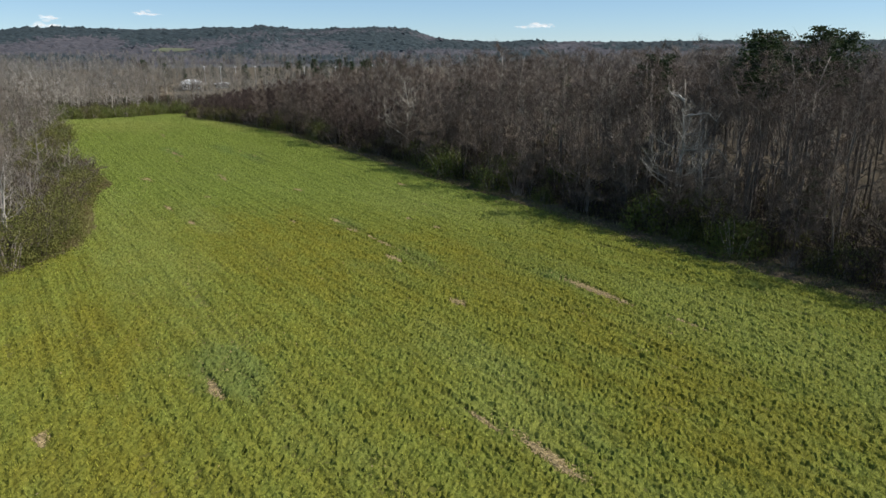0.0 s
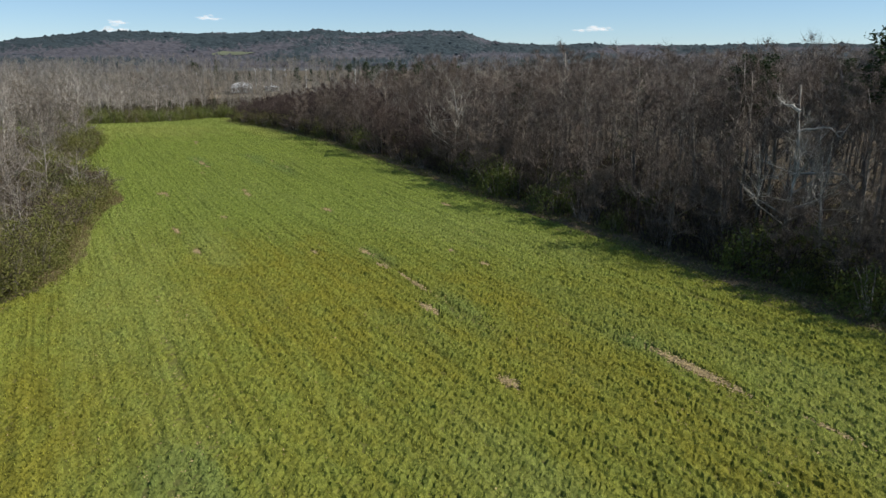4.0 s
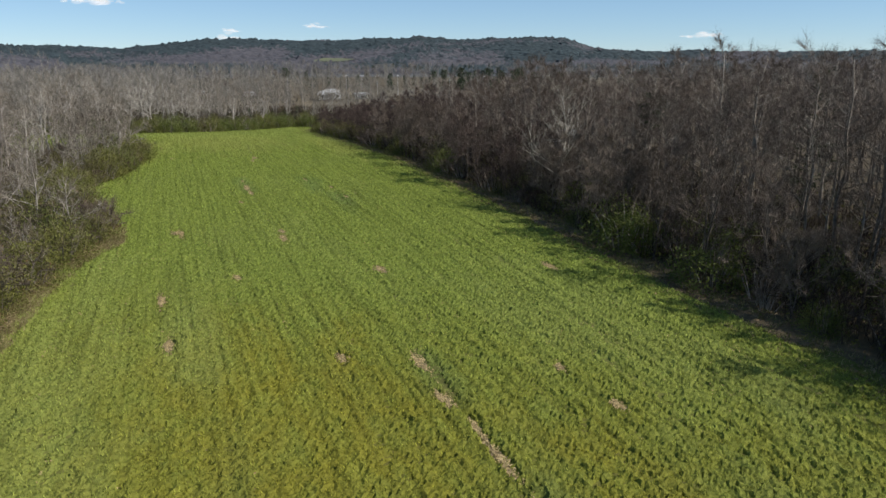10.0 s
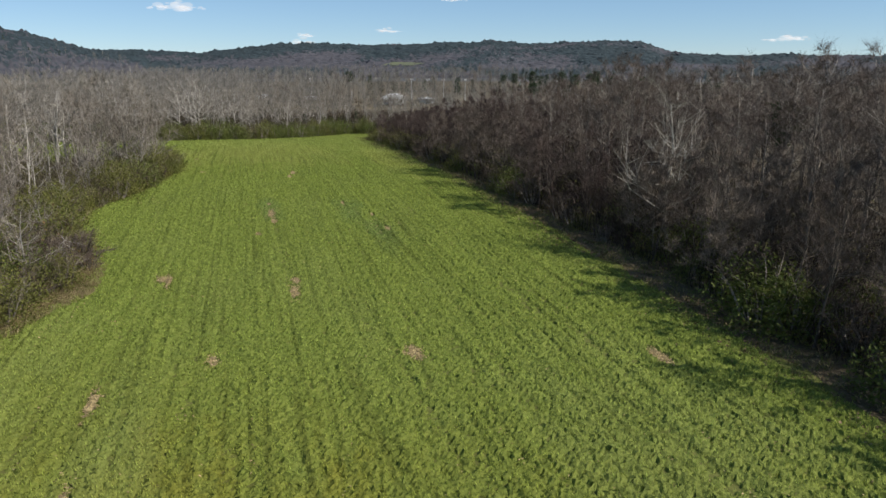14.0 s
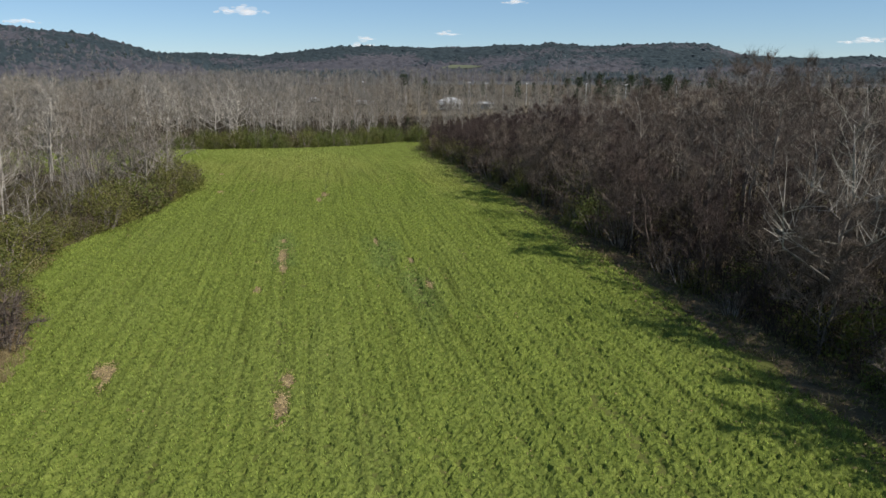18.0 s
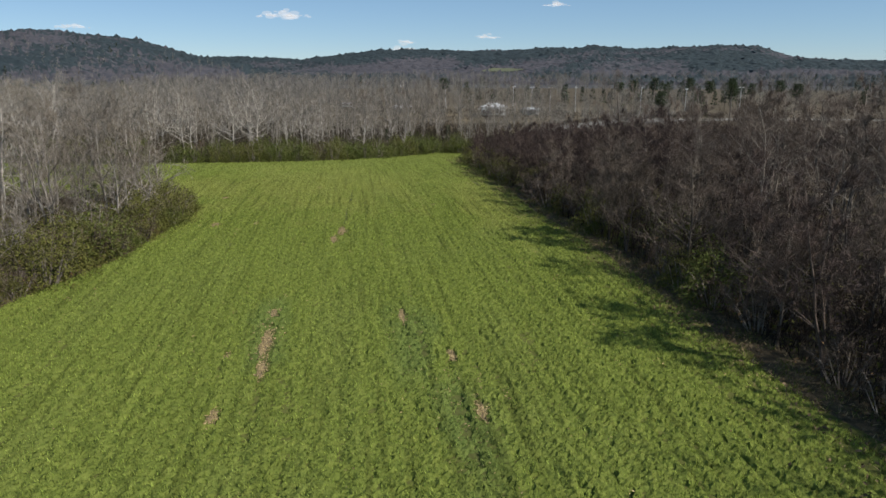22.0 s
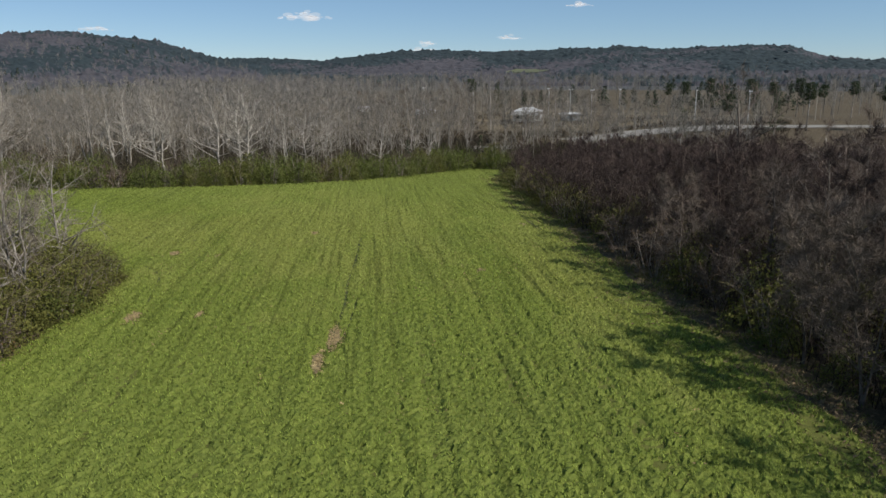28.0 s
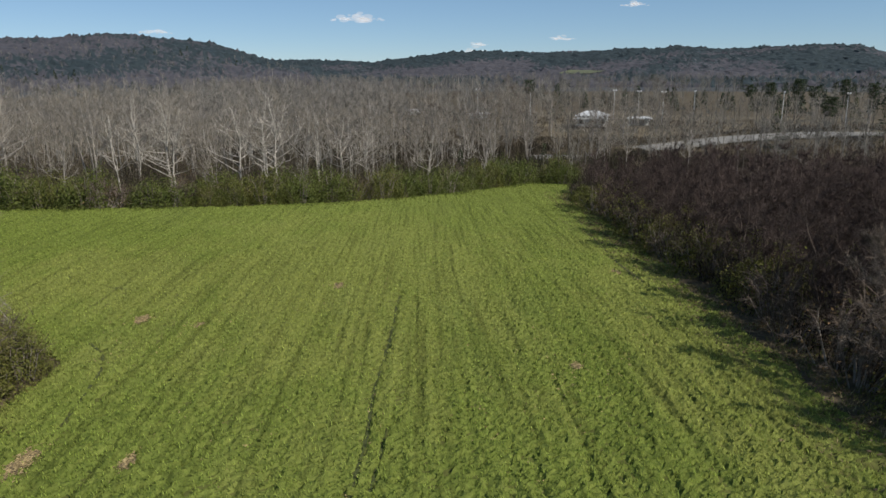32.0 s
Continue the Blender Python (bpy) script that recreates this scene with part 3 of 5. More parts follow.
# bare places in the crop: x, y, length, width
BARE = [(1.3, 55.2, 1.9, 1.2), (-4.9, 67.8, 3.4, 1.1), (-21.6, 102.6, 2.0, 1.4), (-18.2, 83.2, 1.7, 0.9), (13.2, 58.2, 6.7, 1.1), (-6.5, 73.5, 3.1, 0.8), (-8.0, 76.0, 2.4, 0.5), (-47.6, 110.7, 1.7, 1.1),
        (-36.2, 90.7, 3.6, 0.8), (-30.4, 82.6, 2.6, 0.8), (-36.4, 113.7, 1.6, 0.9), (-6.4, 106.9, 2.4, 1.1), (-51.6, 135.0, 4.1, 0.9), (-46.0, 143.0, 2.6, 0.5), (-63.6, 160.5, 3.1, 0.9),
        (-65.1, 164.2, 3.8, 1.1), (-92.8, 176.6, 1.6, 1.2), (-80.6, 161.5, 2.9, 1.1), (-63.6, 183.9, 1.2, 0.8), (-34.9, 110.9, 3.1, 0.8),
        (-46.5, 110.1, 3.4, 0.7), (-13.1, 83.6, 2.6, 0.8), (-10.5, 79.0, 2.4, 0.9), (-0.8, 80.4, 1.8, 0.9), (-4.2, 84.8, 1.4, 0.7), (2.4, 35.8, 2.2, 0.5), (18.8, 50.7, 3.4, 0.5), (-33.3, 97.5, 1.8, 0.9), (-54.6, 139.6, 1.8, 0.7), (-49.3, 131.8, 2.2, 0.7), (-52.4, 132.5, 0.9, 0.6), (-40.0, 138.4, 1.8, 0.6), (-35.6, 132.7, 2.0, 0.7), (-47.9, 126.3, 1.8, 0.7), (-86.3, 190.2, 2.0, 1.2), (-88.2, 177.8, 1.3, 1.0), (-76.5, 164.0, 1.4, 0.8), (-69.0, 208.1, 1.6, 1.0), (-21.9, 33.9, 1.7, 0.8), (-14.3, 39.8, 2.6, 0.9), (5.5, 32.3, 4.3, 0.9)]
BARE = [(x, y, 1.35 * length, 0.95 * width) for x, y, length, width in BARE]
ROW = (-math.sin(ROW_TURN), math.cos(ROW_TURN))


def bare_patch(x, y, length, width, rng):
    """A worn strip along the sowing rows: ragged soil with flakes of straw strewn over it."""
    V, T, I = [], [], []

    def spot(u, v, lift):
        px, py = x + ROW[0] * u + ROW[1] * v, y + ROW[1] * u - ROW[0] * v
        return px, py, ground_z(px, py) + lift

    n = 40
    V.append(spot(0, 0, 0.05))
    for k in range(n):
        a = 2 * math.pi * k / n
        s = 0.72 + 0.42 * noise.noise((x + 3 * math.cos(a), y + 3 * math.sin(a), 5)) + rng.uniform(-0.22, 0.22)
        V.append(spot(math.cos(a) * length / 2 * s, math.sin(a) * width / 2 * s, 0.035))
        T.append((0, 1 + (k + 1) % n, 1 + k))
        I.append(0)
    for _ in range(int(120 * length * width)):
        u, v = rng.normal() * 0.27 * length, rng.normal() * 0.30 * width
        r, a, o = rng.uniform(0.02, 0.075), rng.uniform(0, 6.28), len(V)
        for q in (0, 1.9, 3.3, 4.9):
            V.append(spot(u + r * math.cos(a + q) * rng.uniform(0.6, 1.5), v + r * math.sin(a + q), 0.06 + rng.uniform(0, 0.05)))
        T += [(o, o + 2, o + 1), (o, o + 3, o + 2)]
        I += [1, 1]
    ob = new("bare_soil_patch", tri_mesh("bare_soil_patch", V, T, [M_SOIL, M_STRAW], I))
    return tagged(ob, "bare brown soil patch strewn with pale straw", "soil patch", "bare patches in the field", "structure")


def wheel_track(points, width, label):
    """A dark trodden line through the crop."""
    V, T = [], []
    run = []
    for (ax, ay), (bx, by) in zip(points, points[1:]):
        m = max(1, int(math.dist((ax, ay), (bx, by)) / 0.5))
        run += [(ax + (bx - ax) * i / m, ay + (by - ay) * i / m) for i in range(m)]
    for i, (x, y) in enumerate(run[:-1]):
        dx, dy = run[i + 1][0] - x, run[i + 1][1] - y
        d = math.hypot(dx, dy)
        w = width * (0.5 + 0.45 * noise.noise((x * 1.3, y * 1.3, 3))) * min(1, i / 4 + 0.1, (len(run) - 2 - i) / 4 + 0.1)
        for s in (-1, 1):
            px, py = x - s * dy / d * w, y + s * dx / d * w
            V.append((px, py, ground_z(px, py) + 0.05))
        if i:
            k = 2 * i
            T += [(k - 2, k, k - 1), (k - 1, k, k + 1)]
    return tagged(new("wheel_track", tri_mesh("wheel_track", V, T, [M_TRACK])), label, "wheel track", "wheel tracks in the field", "structure")


TRACKS = [[(-80.5, 190.5), (-79.7, 189.1), (-75.5, 182.2), (-71.4, 174.8), (-69.0, 171.2), (-66.5, 166.7), (-64.0, 161.8)],
          [(-68.6, 172.2), (-66.0, 167.4), (-64.0, 163.5)],
          [(-82.0, 164.0), (-84.6, 167.0), (-87.0, 169.6), (-89.2, 171.2), (-91.5, 171.9), (-94.0, 171.5)],
          [(-112, 183), (-108, 180.5), (-104, 179.5), (-100, 180.5), (-98, 182.5)],
          [(-84, 238), (-80, 230), (-75, 221), (-70, 212), (-64, 203)]]
for pts in TRACKS:
    wheel_track(pts, 0.15, "dark narrow wheel track pressed into the crop")
rng = np.random.default_rng(11)
for x, y, length, width in BARE:
    bare_patch(x, y, length, width, rng)


def blown(rng, shape, cell):
    """Soft random relief on a grid: values set every few cells and eased between them."""
    n, m = int(shape[0] / cell[0]) + 3, int(shape[1] / cell[1]) + 3
    g = rng.uniform(-1, 1, (n, m))
    a, q = np.arange(shape[0]) / cell[0], np.arange(shape[1]) / cell[1]
    i, j = a.astype(int), q.astype(int)
    fa, fq = (a - i)[:, None], (q - j)[None, :]
    fa, fq = fa * fa * (3 - 2 * fa), fq * fq * (3 - 2 * fq)
    top = g[np.ix_(i, j)] * (1 - fq) + g[np.ix_(i, j + 1)] * fq
    low = g[np.ix_(i + 1, j)] * (1 - fq) + g[np.ix_(i + 1, j + 1)] * fq
    return top * (1 - fa) + low * fa


def crop_canopy(name, step, y0, y1, seed):
    """The standing crop as a clumpy canopy along the sowing rows, open at bare places, with loose blades on top."""
    rng = np.random.default_rng(seed)
    nu, nv = int(335 / step), int(190 / step)
    U, W = np.meshgrid(np.arange(nu) * step - 45, np.arange(nv) * step - 95, indexing="ij")
    U = U + rng.uniform(-0.35, 0.35, U.shape) * step
    W = W + rng.uniform(-0.35, 0.35, U.shape) * step
    X, Y = -12 + ROW[0] * U + ROW[1] * W, 20 + ROW[1] * U - ROW[0] * W
    H = 0.15 + 0.075 * blown(rng, U.shape, (0.34 / step, 0.30 / step)) + 0.075 * blown(rng, U.shape, (9.0 / step, 0.40 / step))
    H += 0.03 * blown(rng, U.shape, (9.0 / step, 1.6 / step)) + rng.uniform(-0.075, 0.075, U.shape)
    furrow = blown(rng, U.shape, (16.0 / step, 0.36 / step))
    H -= 0.06 * np.clip((furrow - 0.42) / 0.35, 0, 1)
    # gaps between plants, more of them where weeds have thinned the crop
    weedy = np.zeros(U.shape)
    for zx, zy, zl, zw in WEEDY:
        weedy = np.maximum(weedy, 1.3 - ((X - zx) * ROW[0] + (Y - zy) * ROW[1]) ** 2 / zl ** 2 - ((X - zx) * ROW[1] - (Y - zy) * ROW[0]) ** 2 / zw ** 2)
    weedy = np.clip(weedy, 0, 1)
    H += weedy * 0.10 * blown(rng, U.shape, (0.6 / step, 0.5 / step))
    H -= 0.16 * (rng.uniform(0, 1, U.shape) < 0.07 + 0.06 * blown(rng, U.shape, (4.0 / step, 0.6 / step)) + 0.22 * weedy)
    for bx, by, bl, bw in BARE:
        near = ((X - bx) * ROW[0] + (Y - by) * ROW[1]) ** 2 / (bl / 2) ** 2 + ((X - bx) * ROW[1] - (Y - by) * ROW[0]) ** 2 / (bw / 2) ** 2
        H = np.where(near < rng.uniform(0.15, 1.5, H.shape), -0.12, H)
    for pts in TRACKS:
        for (ax, ay), (bx, by) in zip(pts, pts[1:]):
            box_i = np.nonzero((X > min(ax, bx) - 1) & (X < max(ax, bx) + 1) & (Y > min(ay, by) - 1) & (Y < max(ay, by) + 1))
            px, py = X[box_i], Y[box_i]
            k = np.clip(((px - ax) * (bx - ax) + (py - ay) * (by - ay)) / ((bx - ax) ** 2 + (by - ay) ** 2), 0, 1)
            off = np.hypot(px - ax - k * (bx - ax), py - ay - k * (by - ay))
            H[box_i] = np.where(off < rng.uniform(0.04, 0.17, off.shape), -0.06, H[box_i])
    ok = inside_many(X.ravel(), Y.ravel(), SOWN).reshape(X.shape) & (Y >= y0) & (Y < y1)
    rim = np.full(X.shape, 99.0)
    for (ax, ay), (bx, by) in zip(RIGHT_EDGE, RIGHT_EDGE[1:]):
        k = np.clip(((X - ax) * (bx - ax) + (Y - ay) * (by - ay)) / ((bx - ax) ** 2 + (by - ay) ** 2), 0, 1)
        rim = np.minimum(rim, np.hypot(X - ax - k * (bx - ax), Y - ay - k * (by - ay)))
    H -= 0.30 * rng.uniform(0.3, 1.0, H.shape) * np.clip(1 - rim / 7.5, 0, 1)
    ids = np.full(X.shape, -1)
    ids[ok] = np.arange(ok.sum())
    V = np.stack([X[ok], Y[ok], ground_many(X[ok], Y[ok]) + H[ok]], 1)
    A, B, C, D = ids[:-1, :-1].ravel(), ids[1:, :-1].ravel(), ids[1:, 1:].ravel(), ids[:-1, 1:].ravel()
    full = (A >= 0) & (B >= 0) & (C >= 0) & (D >= 0)
    A, B, C, D = A[full], B[full], C[full], D[full]
    T = np.concatenate([np.stack([A, C, B], 1), np.stack([A, D, C], 1)])
    # blades that stand out of the canopy
    k = np.nonzero(H[ok] > 0.05)[0]
    foot = np.repeat(V[k], np.where(V[k][:, 1] < 200, 3, 2), 0)
    foot = foot + rng.normal(size=foot.shape) * np.array([0.10, 0.10, 0.0])
    a = rng.uniform(0, 6.28, len(foot))
    out = np.stack([np.cos(a), np.sin(a), np.zeros_like(a)], 1)
    tip = foot + out * rng.uniform(0.02, 0.13, (len(foot), 1)) + np.array([0, 0, 1]) * rng.uniform(0.05, 0.18, (len(foot), 1))
    side = np.stack([-out[:, 1], out[:, 0], out[:, 2]], 1) * rng.uniform(0.016, 0.040, (len(foot), 1))
    Vb = np.stack([foot - side - [0, 0, 0.03], foot + side - [0, 0, 0.03], tip], 1).reshape(-1, 3)
    Tb = np.arange(len(Vb)).reshape(-1, 3) + len(V)
    ob = new(name, tri_mesh(name, np.concatenate([V, Vb]), np.concatenate([T, Tb]), [M_CROP, M_LIT_BLADE], [0] * len(T) + [1] * len(Tb)))
    tagged(ob, "low green cover crop in clumps along sowing rows", "grass", kind="stuff")


crop_canopy("crop_grass", 0.185, 6, 280, 5)


def straw_flecks():
    """Scattered flakes of old straw that show between the rows."""
    rng = np.random.default_rng(14)
    N = 90000
    X, Y = rng.uniform(-95, 40, N), rng.uniform(22, 200, N)
    k = inside_many(X, Y, SOWN)
    at = []
    for x, y in zip(X[k], Y[k]):
        p, q = x * ROW[0] + y * ROW[1], x * ROW[1] - y * ROW[0]
        if noise.noise((p / 5, q / 0.8, 21)) + 0.7 * noise.noise((x / 14, y / 14, 22)) + 0.42 * any(((x - zx) * ROW[0] + (y - zy) * ROW[1]) ** 2 / zl ** 2 + ((x - zx) * ROW[1] - (y - zy) * ROW[0]) ** 2 / zw ** 2 < 1.1 for zx, zy, zl, zw in WEEDY) > 0.42:
            at.append((x, y, ground_z(x, y) + rng.uniform(0.14, 0.24)))
    h = Heap()
    h.leaves(np.array(at), 0.065, rng, 0.7)
    tagged(new("straw_flecks", tri_mesh("straw_flecks", *h.arrays(), [M_STRAW])), "pale straw flecks strewn thinly between crop rows", "straw", kind="stuff")


straw_flecks()

ROAD = [(-128, 316), (-118, 326), (-108, 336), (-90, 354), (-62, 376), (0, 400), (80, 415), (80, 405), (3, 391), (-56, 367), (-85, 347), (-102, 329), (-112, 318), (-122, 309)]
tagged(sheet("road", ROAD, 6.0, 0.05, M_GRAVEL, 0.6), "pale grey gravel road beyond the woods", "road", kind="structure")
YARD = [(-230, 395), (-200, 352), (-150, 345), (-125, 345), (-100, 352), (-70, 385), (-45, 405), (-45, 430), (-120, 440), (-220, 430)]
tagged(sheet("yard", YARD, 8.0, 0.04, M_YARD, 2.0), "dry tan winter grass round the house", "lawn", kind="structure")
MEADOW = [(HUB[0] - r * math.sin(radians(a)), HUB[1] + r * math.cos(radians(a))) for r, a in ((1345, 22.2), (1400, 22.6), (1455, 21.2), (1440, 19.8), (1390, 18.7), (1345, 19.6))]

VERGE = [(-50.5, 95.0), (-48.0, 95.0), (-45.0, 88.0), (-41.0, 80.5), (-38.2, 71.0), (-41.0, 71.0), (-44.0, 80.0), (-47.5, 88.0)]
VERGE_NORTH = [(-57.5, 113.0), (-54.5, 111.5), (-50.6, 106.0), (-48.8, 96.5), (-51.5, 96.0), (-53.5, 105.0)]


def dry_tufts():
    rng = np.random.default_rng(8)
    at = []
    for poly, n in ((VERGE, 900), (VERGE_NORTH, 600), (((-73, 124), (-70, 121), (-67, 121), (-71, 127)), 90)):
        xs, ys = [p[0] for p in poly], [p[1] for p in poly]
        x, y = rng.uniform(min(xs) - 0.5, max(xs) + 0.5, n * 3), rng.uniform(min(ys), max(ys), n * 3)
        k = inside_many(x, y, list(poly))
        at += [(a, b, ground_z(a, b)) for a, b in zip(x[k], y[k])]
    h = Heap()
    at = np.repeat(np.array(at), 10, 0)
    way = rng.normal(size=at.shape) * 0.22
    way[:, 2] = rng.uniform(0.25, 0.75, len(at))
    h.needles(at + rng.normal(size=at.shape) * np.array([0.12, 0.12, 0.0]), way, 0.018)
    tagged(new("dry_grass", tri_mesh("dry_grass", *h.arrays(), [M_DRY])), "tufts of dry straw-coloured grass at the brush", "grass", kind="stuff")


dry_tufts()


def rim_litter():
    """Fallen leaves and straw scattered on the strip under the eastern trees."""
    rng = np.random.default_rng(18)
    at = []
    for _ in range(16000):
        x, y, nx, ny = along(RIGHT_EDGE, rng.uniform(0.05, 1.0))
        d = rng.normal(-1.8, 2.3)
        if noise.noise((x / 6, y / 6, 12)) + 0.25 * rng.normal() < 0.0:
            continue
        x, y = x + nx * d, y + ny * d
        at.append((x, y, ground_z(x, y) + rng.uniform(0.05, 0.12)))
    h = Heap()
    h.leaves(np.array(at), 0.13, rng, 0.6)
    tagged(new("fallen_leaves", tri_mesh("fallen_leaves", *h.arrays(), [M_LEAF])), "tan fallen leaves strewn along the wood's edge", "leaves", kind="stuff")


rim_litter()


def rim_grass():
    """Thin olive and straw-coloured grass on the strip between the crop and the eastern trees."""
    rng = np.random.default_rng(19)
    at = []
    for _ in range(11000):
        x, y, nx, ny = along(RIGHT_EDGE, rng.uniform(0.03, 1.0))
        d = rng.normal(-2.2, 1.9)
        x, y = x + nx * d, y + ny * d
        if noise.noise((x / 3, y / 3, 15)) > -0.25:
            at.append((x, y, ground_z(x, y)))
    at = np.repeat(np.array(at), 5, 0)
    way = rng.normal(size=at.shape) * 0.16
    way[:, 2] = rng.uniform(0.08, 0.34, len(at))
    h = Heap()
    h.sprigs(at + rng.normal(size=at.shape) * np.array([0.16, 0.16, 0.0]), way, 0.03, rng)
    T = h.arrays()[1]
    tagged(new("rim_grass", tri_mesh("rim_grass", *h.arrays(), [M_BRUSH, M_DRY, M_PRIVET], rng.choice(3, len(T), p=(0.4, 0.2, 0.4)))), "thin olive grass along the wood's shaded edge", "grass", kind="stuff")


rim_grass()

# ---- trees ----
# each kind: how it grows, its materials, its label
KINDS = {
    "forest": [dict(fork=0.34, limbs=16, spread=0.27, rise=0.8, subs=7, twigs=34, girth=0.009), dict(fork=0.38, limbs=15, spread=0.3, rise=0.65, subs=7, twigs=34, girth=0.009), dict(fork=0.3, limbs=17, spread=0.25, rise=0.9, subs=7, twigs=32, girth=0.008, gnarl=0.09)],
    "edge": [dict(fork=0.2, limbs=18, spread=0.36, rise=0.6, subs=7, twigs=43, gnarl=0.11), dict(fork=0.18, limbs=16, spread=0.38, rise=0.75, subs=7, twigs=43, trunks=2, gnarl=0.1)],
    "pale": [dict(fork=0.26, limbs=19, spread=0.36, rise=0.75, subs=8, twigs=9, gnarl=0.17, girth=0.0135), dict(fork=0.34, limbs=18, spread=0.29, rise=1.1, subs=7, twigs=10, trunks=2, gnarl=0.14, girth=0.0135)],
    "dome": [dict(fork=0.12, limbs=22, spread=0.4, rise=0.8, subs=8, twigs=51, trunks=2, gnarl=0.09, girth=0.01), dict(fork=0.14, limbs=20, spread=0.42, rise=0.65, subs=8, twigs=51, gnarl=0.09, girth=0.011)],
    "grove": [dict(fork=0.34, limbs=13, spread=0.25, rise=1.1, subs=6, twigs=21, girth=0.012), dict(fork=0.36, limbs=13, spread=0.27, rise=0.9, subs=6, twigs=21, girth=0.012, trunks=2)],
    "spur": [dict(fork=0.2, limbs=22, spread=0.37, rise=0.85, subs=7, twigs=20, trunks=3, gnarl=0.11, girth=0.0135), dict(fork=0.2, limbs=16, spread=0.36, rise=0.7, subs=7, twigs=20, gnarl=0.11, girth=0.0135)],
    "oak": [dict(fork=0.24, limbs=11, spread=0.46, rise=0.95, subs=8, twigs=16, gnarl=0.10, girth=0.017)],
    "thicket": [dict(fork=0.15, limbs=15, spread=0.36, rise=0.9, subs=6, twigs=48, trunks=3), dict(fork=0.2, limbs=14, spread=0.38, rise=0.7, subs=6, twigs=48, trunks=2)],
}
LABELS = {
    "forest": "tall bare grey-brown hardwood tree in the woods",
    "edge": "bare spreading hardwood tree at the wood's edge",
    "pale": "bare tree with pale whitish trunk and crooked limbs",
    "dome": "bare round-crowned tan-twigged tree at the wood's rim",
    "grove": "tall bare light-grey tree of the northern wood",
    "spur": "bare grey many-stemmed tree on the brushy spur",
    "oak": "large dark bare oak with spreading limbs over thicket",
    "thicket": "low bare reddish-brown tree of the thicket",
}
BARKS = {"oak": M_SHADED_BARK, "dome": M_SHADED_BARK, "grove": M_GREY_BARK, "spur": M_GREY_BARK, "forest": M_BARK, "edge": M_SHADED_BARK, "pale": M_PALE, "thicket": M_RED_BARK}
TWIGS = {"oak": M_TWIG, "dome": M_TWIG_TAN, "grove": M_TWIG_GREY, "spur": M_TWIG_SPUR, "forest": M_TWIG, "edge": M_TWIG, "pale": M_TWIG_GREY, "thicket": M_TWIG_RED}
TREE_NAMES = {"oak": "oak_tree", "dome": "round_tree", "grove": "grove_tree", "spur": "spur_tree", "forest": "forest_tree", "edge": "edge_tree", "pale": "pale_tree", "thicket": "thicket_tree"}
placed = {}


def plant(kind, variant, x, y, height):
    placed.setdefault((kind, variant), []).append((x, y, height))


rng = np.random.default_rng(21)


def right_height(k, d):
    """Height of the eastern wood: tall to the south, low thicket to the north, lower at its rim."""
    tall = float(np.interp(k, (0.0, 0.40, 0.50, 0.58, 0.64, 0.72, 0.80, 0.90, 1.0), (19.6, 19.6, 18.9, 17.4, 15.6, 13.0, 10.2, 9.0, 8.8)))
    return tall * (0.56 + 0.22 * smooth(0.50, 0.72, k) + (0.44 - 0.22 * smooth(0.50, 0.72, k)) * smooth(3, 20, d))


def spaced(cands, gap):
    kept = []
    for c in cands:
        if all((c[0] - o[0]) ** 2 + (c[1] - o[1]) ** 2 > gap * gap for o in kept):
            kept.append(c)
    return kept


# eastern rim
c = []
for _ in range(1500):
    k, d = rng.uniform(0.03, 1.0), rng.uniform(0.2, 15)
    x, y, nx, ny = along(RIGHT_EDGE, k)
    c.append((x + nx * d, y + ny * d, k, d))
for x, y, k, d in spaced(c, 4.0):
    h = right_height(k, d) * rng.uniform(0.78, 1.12)
    if k > 0.74 or (k > 0.52 and d < 10 and rng.uniform() < 0.65):
        plant("thicket", int(rng.integers(2)), x, y, h)
    elif rng.uniform() < 0.03:
        plant("pale", int(rng.integers(2)), x, y, h)
    elif d < 9 and rng.uniform() < 0.45:
        plant("dome", int(rng.integers(2)), x, y, h * 0.85)
    elif d < 8.5:
        plant("edge", int(rng.integers(2)), x, y, h)
    else:
        plant("forest", int(rng.integers(3)), x, y, h)
plant("pale", 0, -6.5, 132.7, 14.5)
plant("oak", 0, -46.0, 213.5, 16.8)
plant("pale", 0, 34.0, 93.0, 13.0)
plant("pale", 0, 27.9, 82.0, 14.0)
plant("pale", 1, 27.0, 110.0, 17.0)
# western wood and spur
c = []
for _ in range(1600):
    k, d = rng.uniform(0.0, 1.0), rng.uniform(2.5, 26)
    x, y, nx, ny = along(LEFT_EDGE, k)
    c.append((x + nx * d, y + ny * d, k, d))
for x, y, k, d in spaced(c, 4.4):
    if inside(x, y, FIELD) or from_edge(x, y, LEFT_EDGE)[0] < 2.2:
        continue
    h = rng.uniform(5.5, 9.5) + 5.0 * smooth(6, 18, d)
    t = rng.uniform()
    if t < 0.18:
        plant("pale", int(rng.integers(2)), x, y, h * 1.05)
    else:
        plant("spur", int(rng.integers(2)), x, y, h if t < 0.7 else h * 0.7)
plant("spur", 0, -95.5, 160.0, 15.5)
plant("spur", 0, -87.5, 158.5, 11.0)
plant("spur", 1, -89.0, 154.5, 12.5)
plant("spur", 0, -101.0, 156.5, 13.5)
plant("spur", 0, -92.5, 150.5, 13.0)
for i, (x, y, h) in enumerate([(-97.0, 164.0, 11.5), (-92.0, 164.5, 10.5), (-104.0, 162.5, 12.5), (-84.0, 151.5, 9.5), (-86.5, 146.0, 12.0)]):
    plant("spur", i % 2, x, y, h)
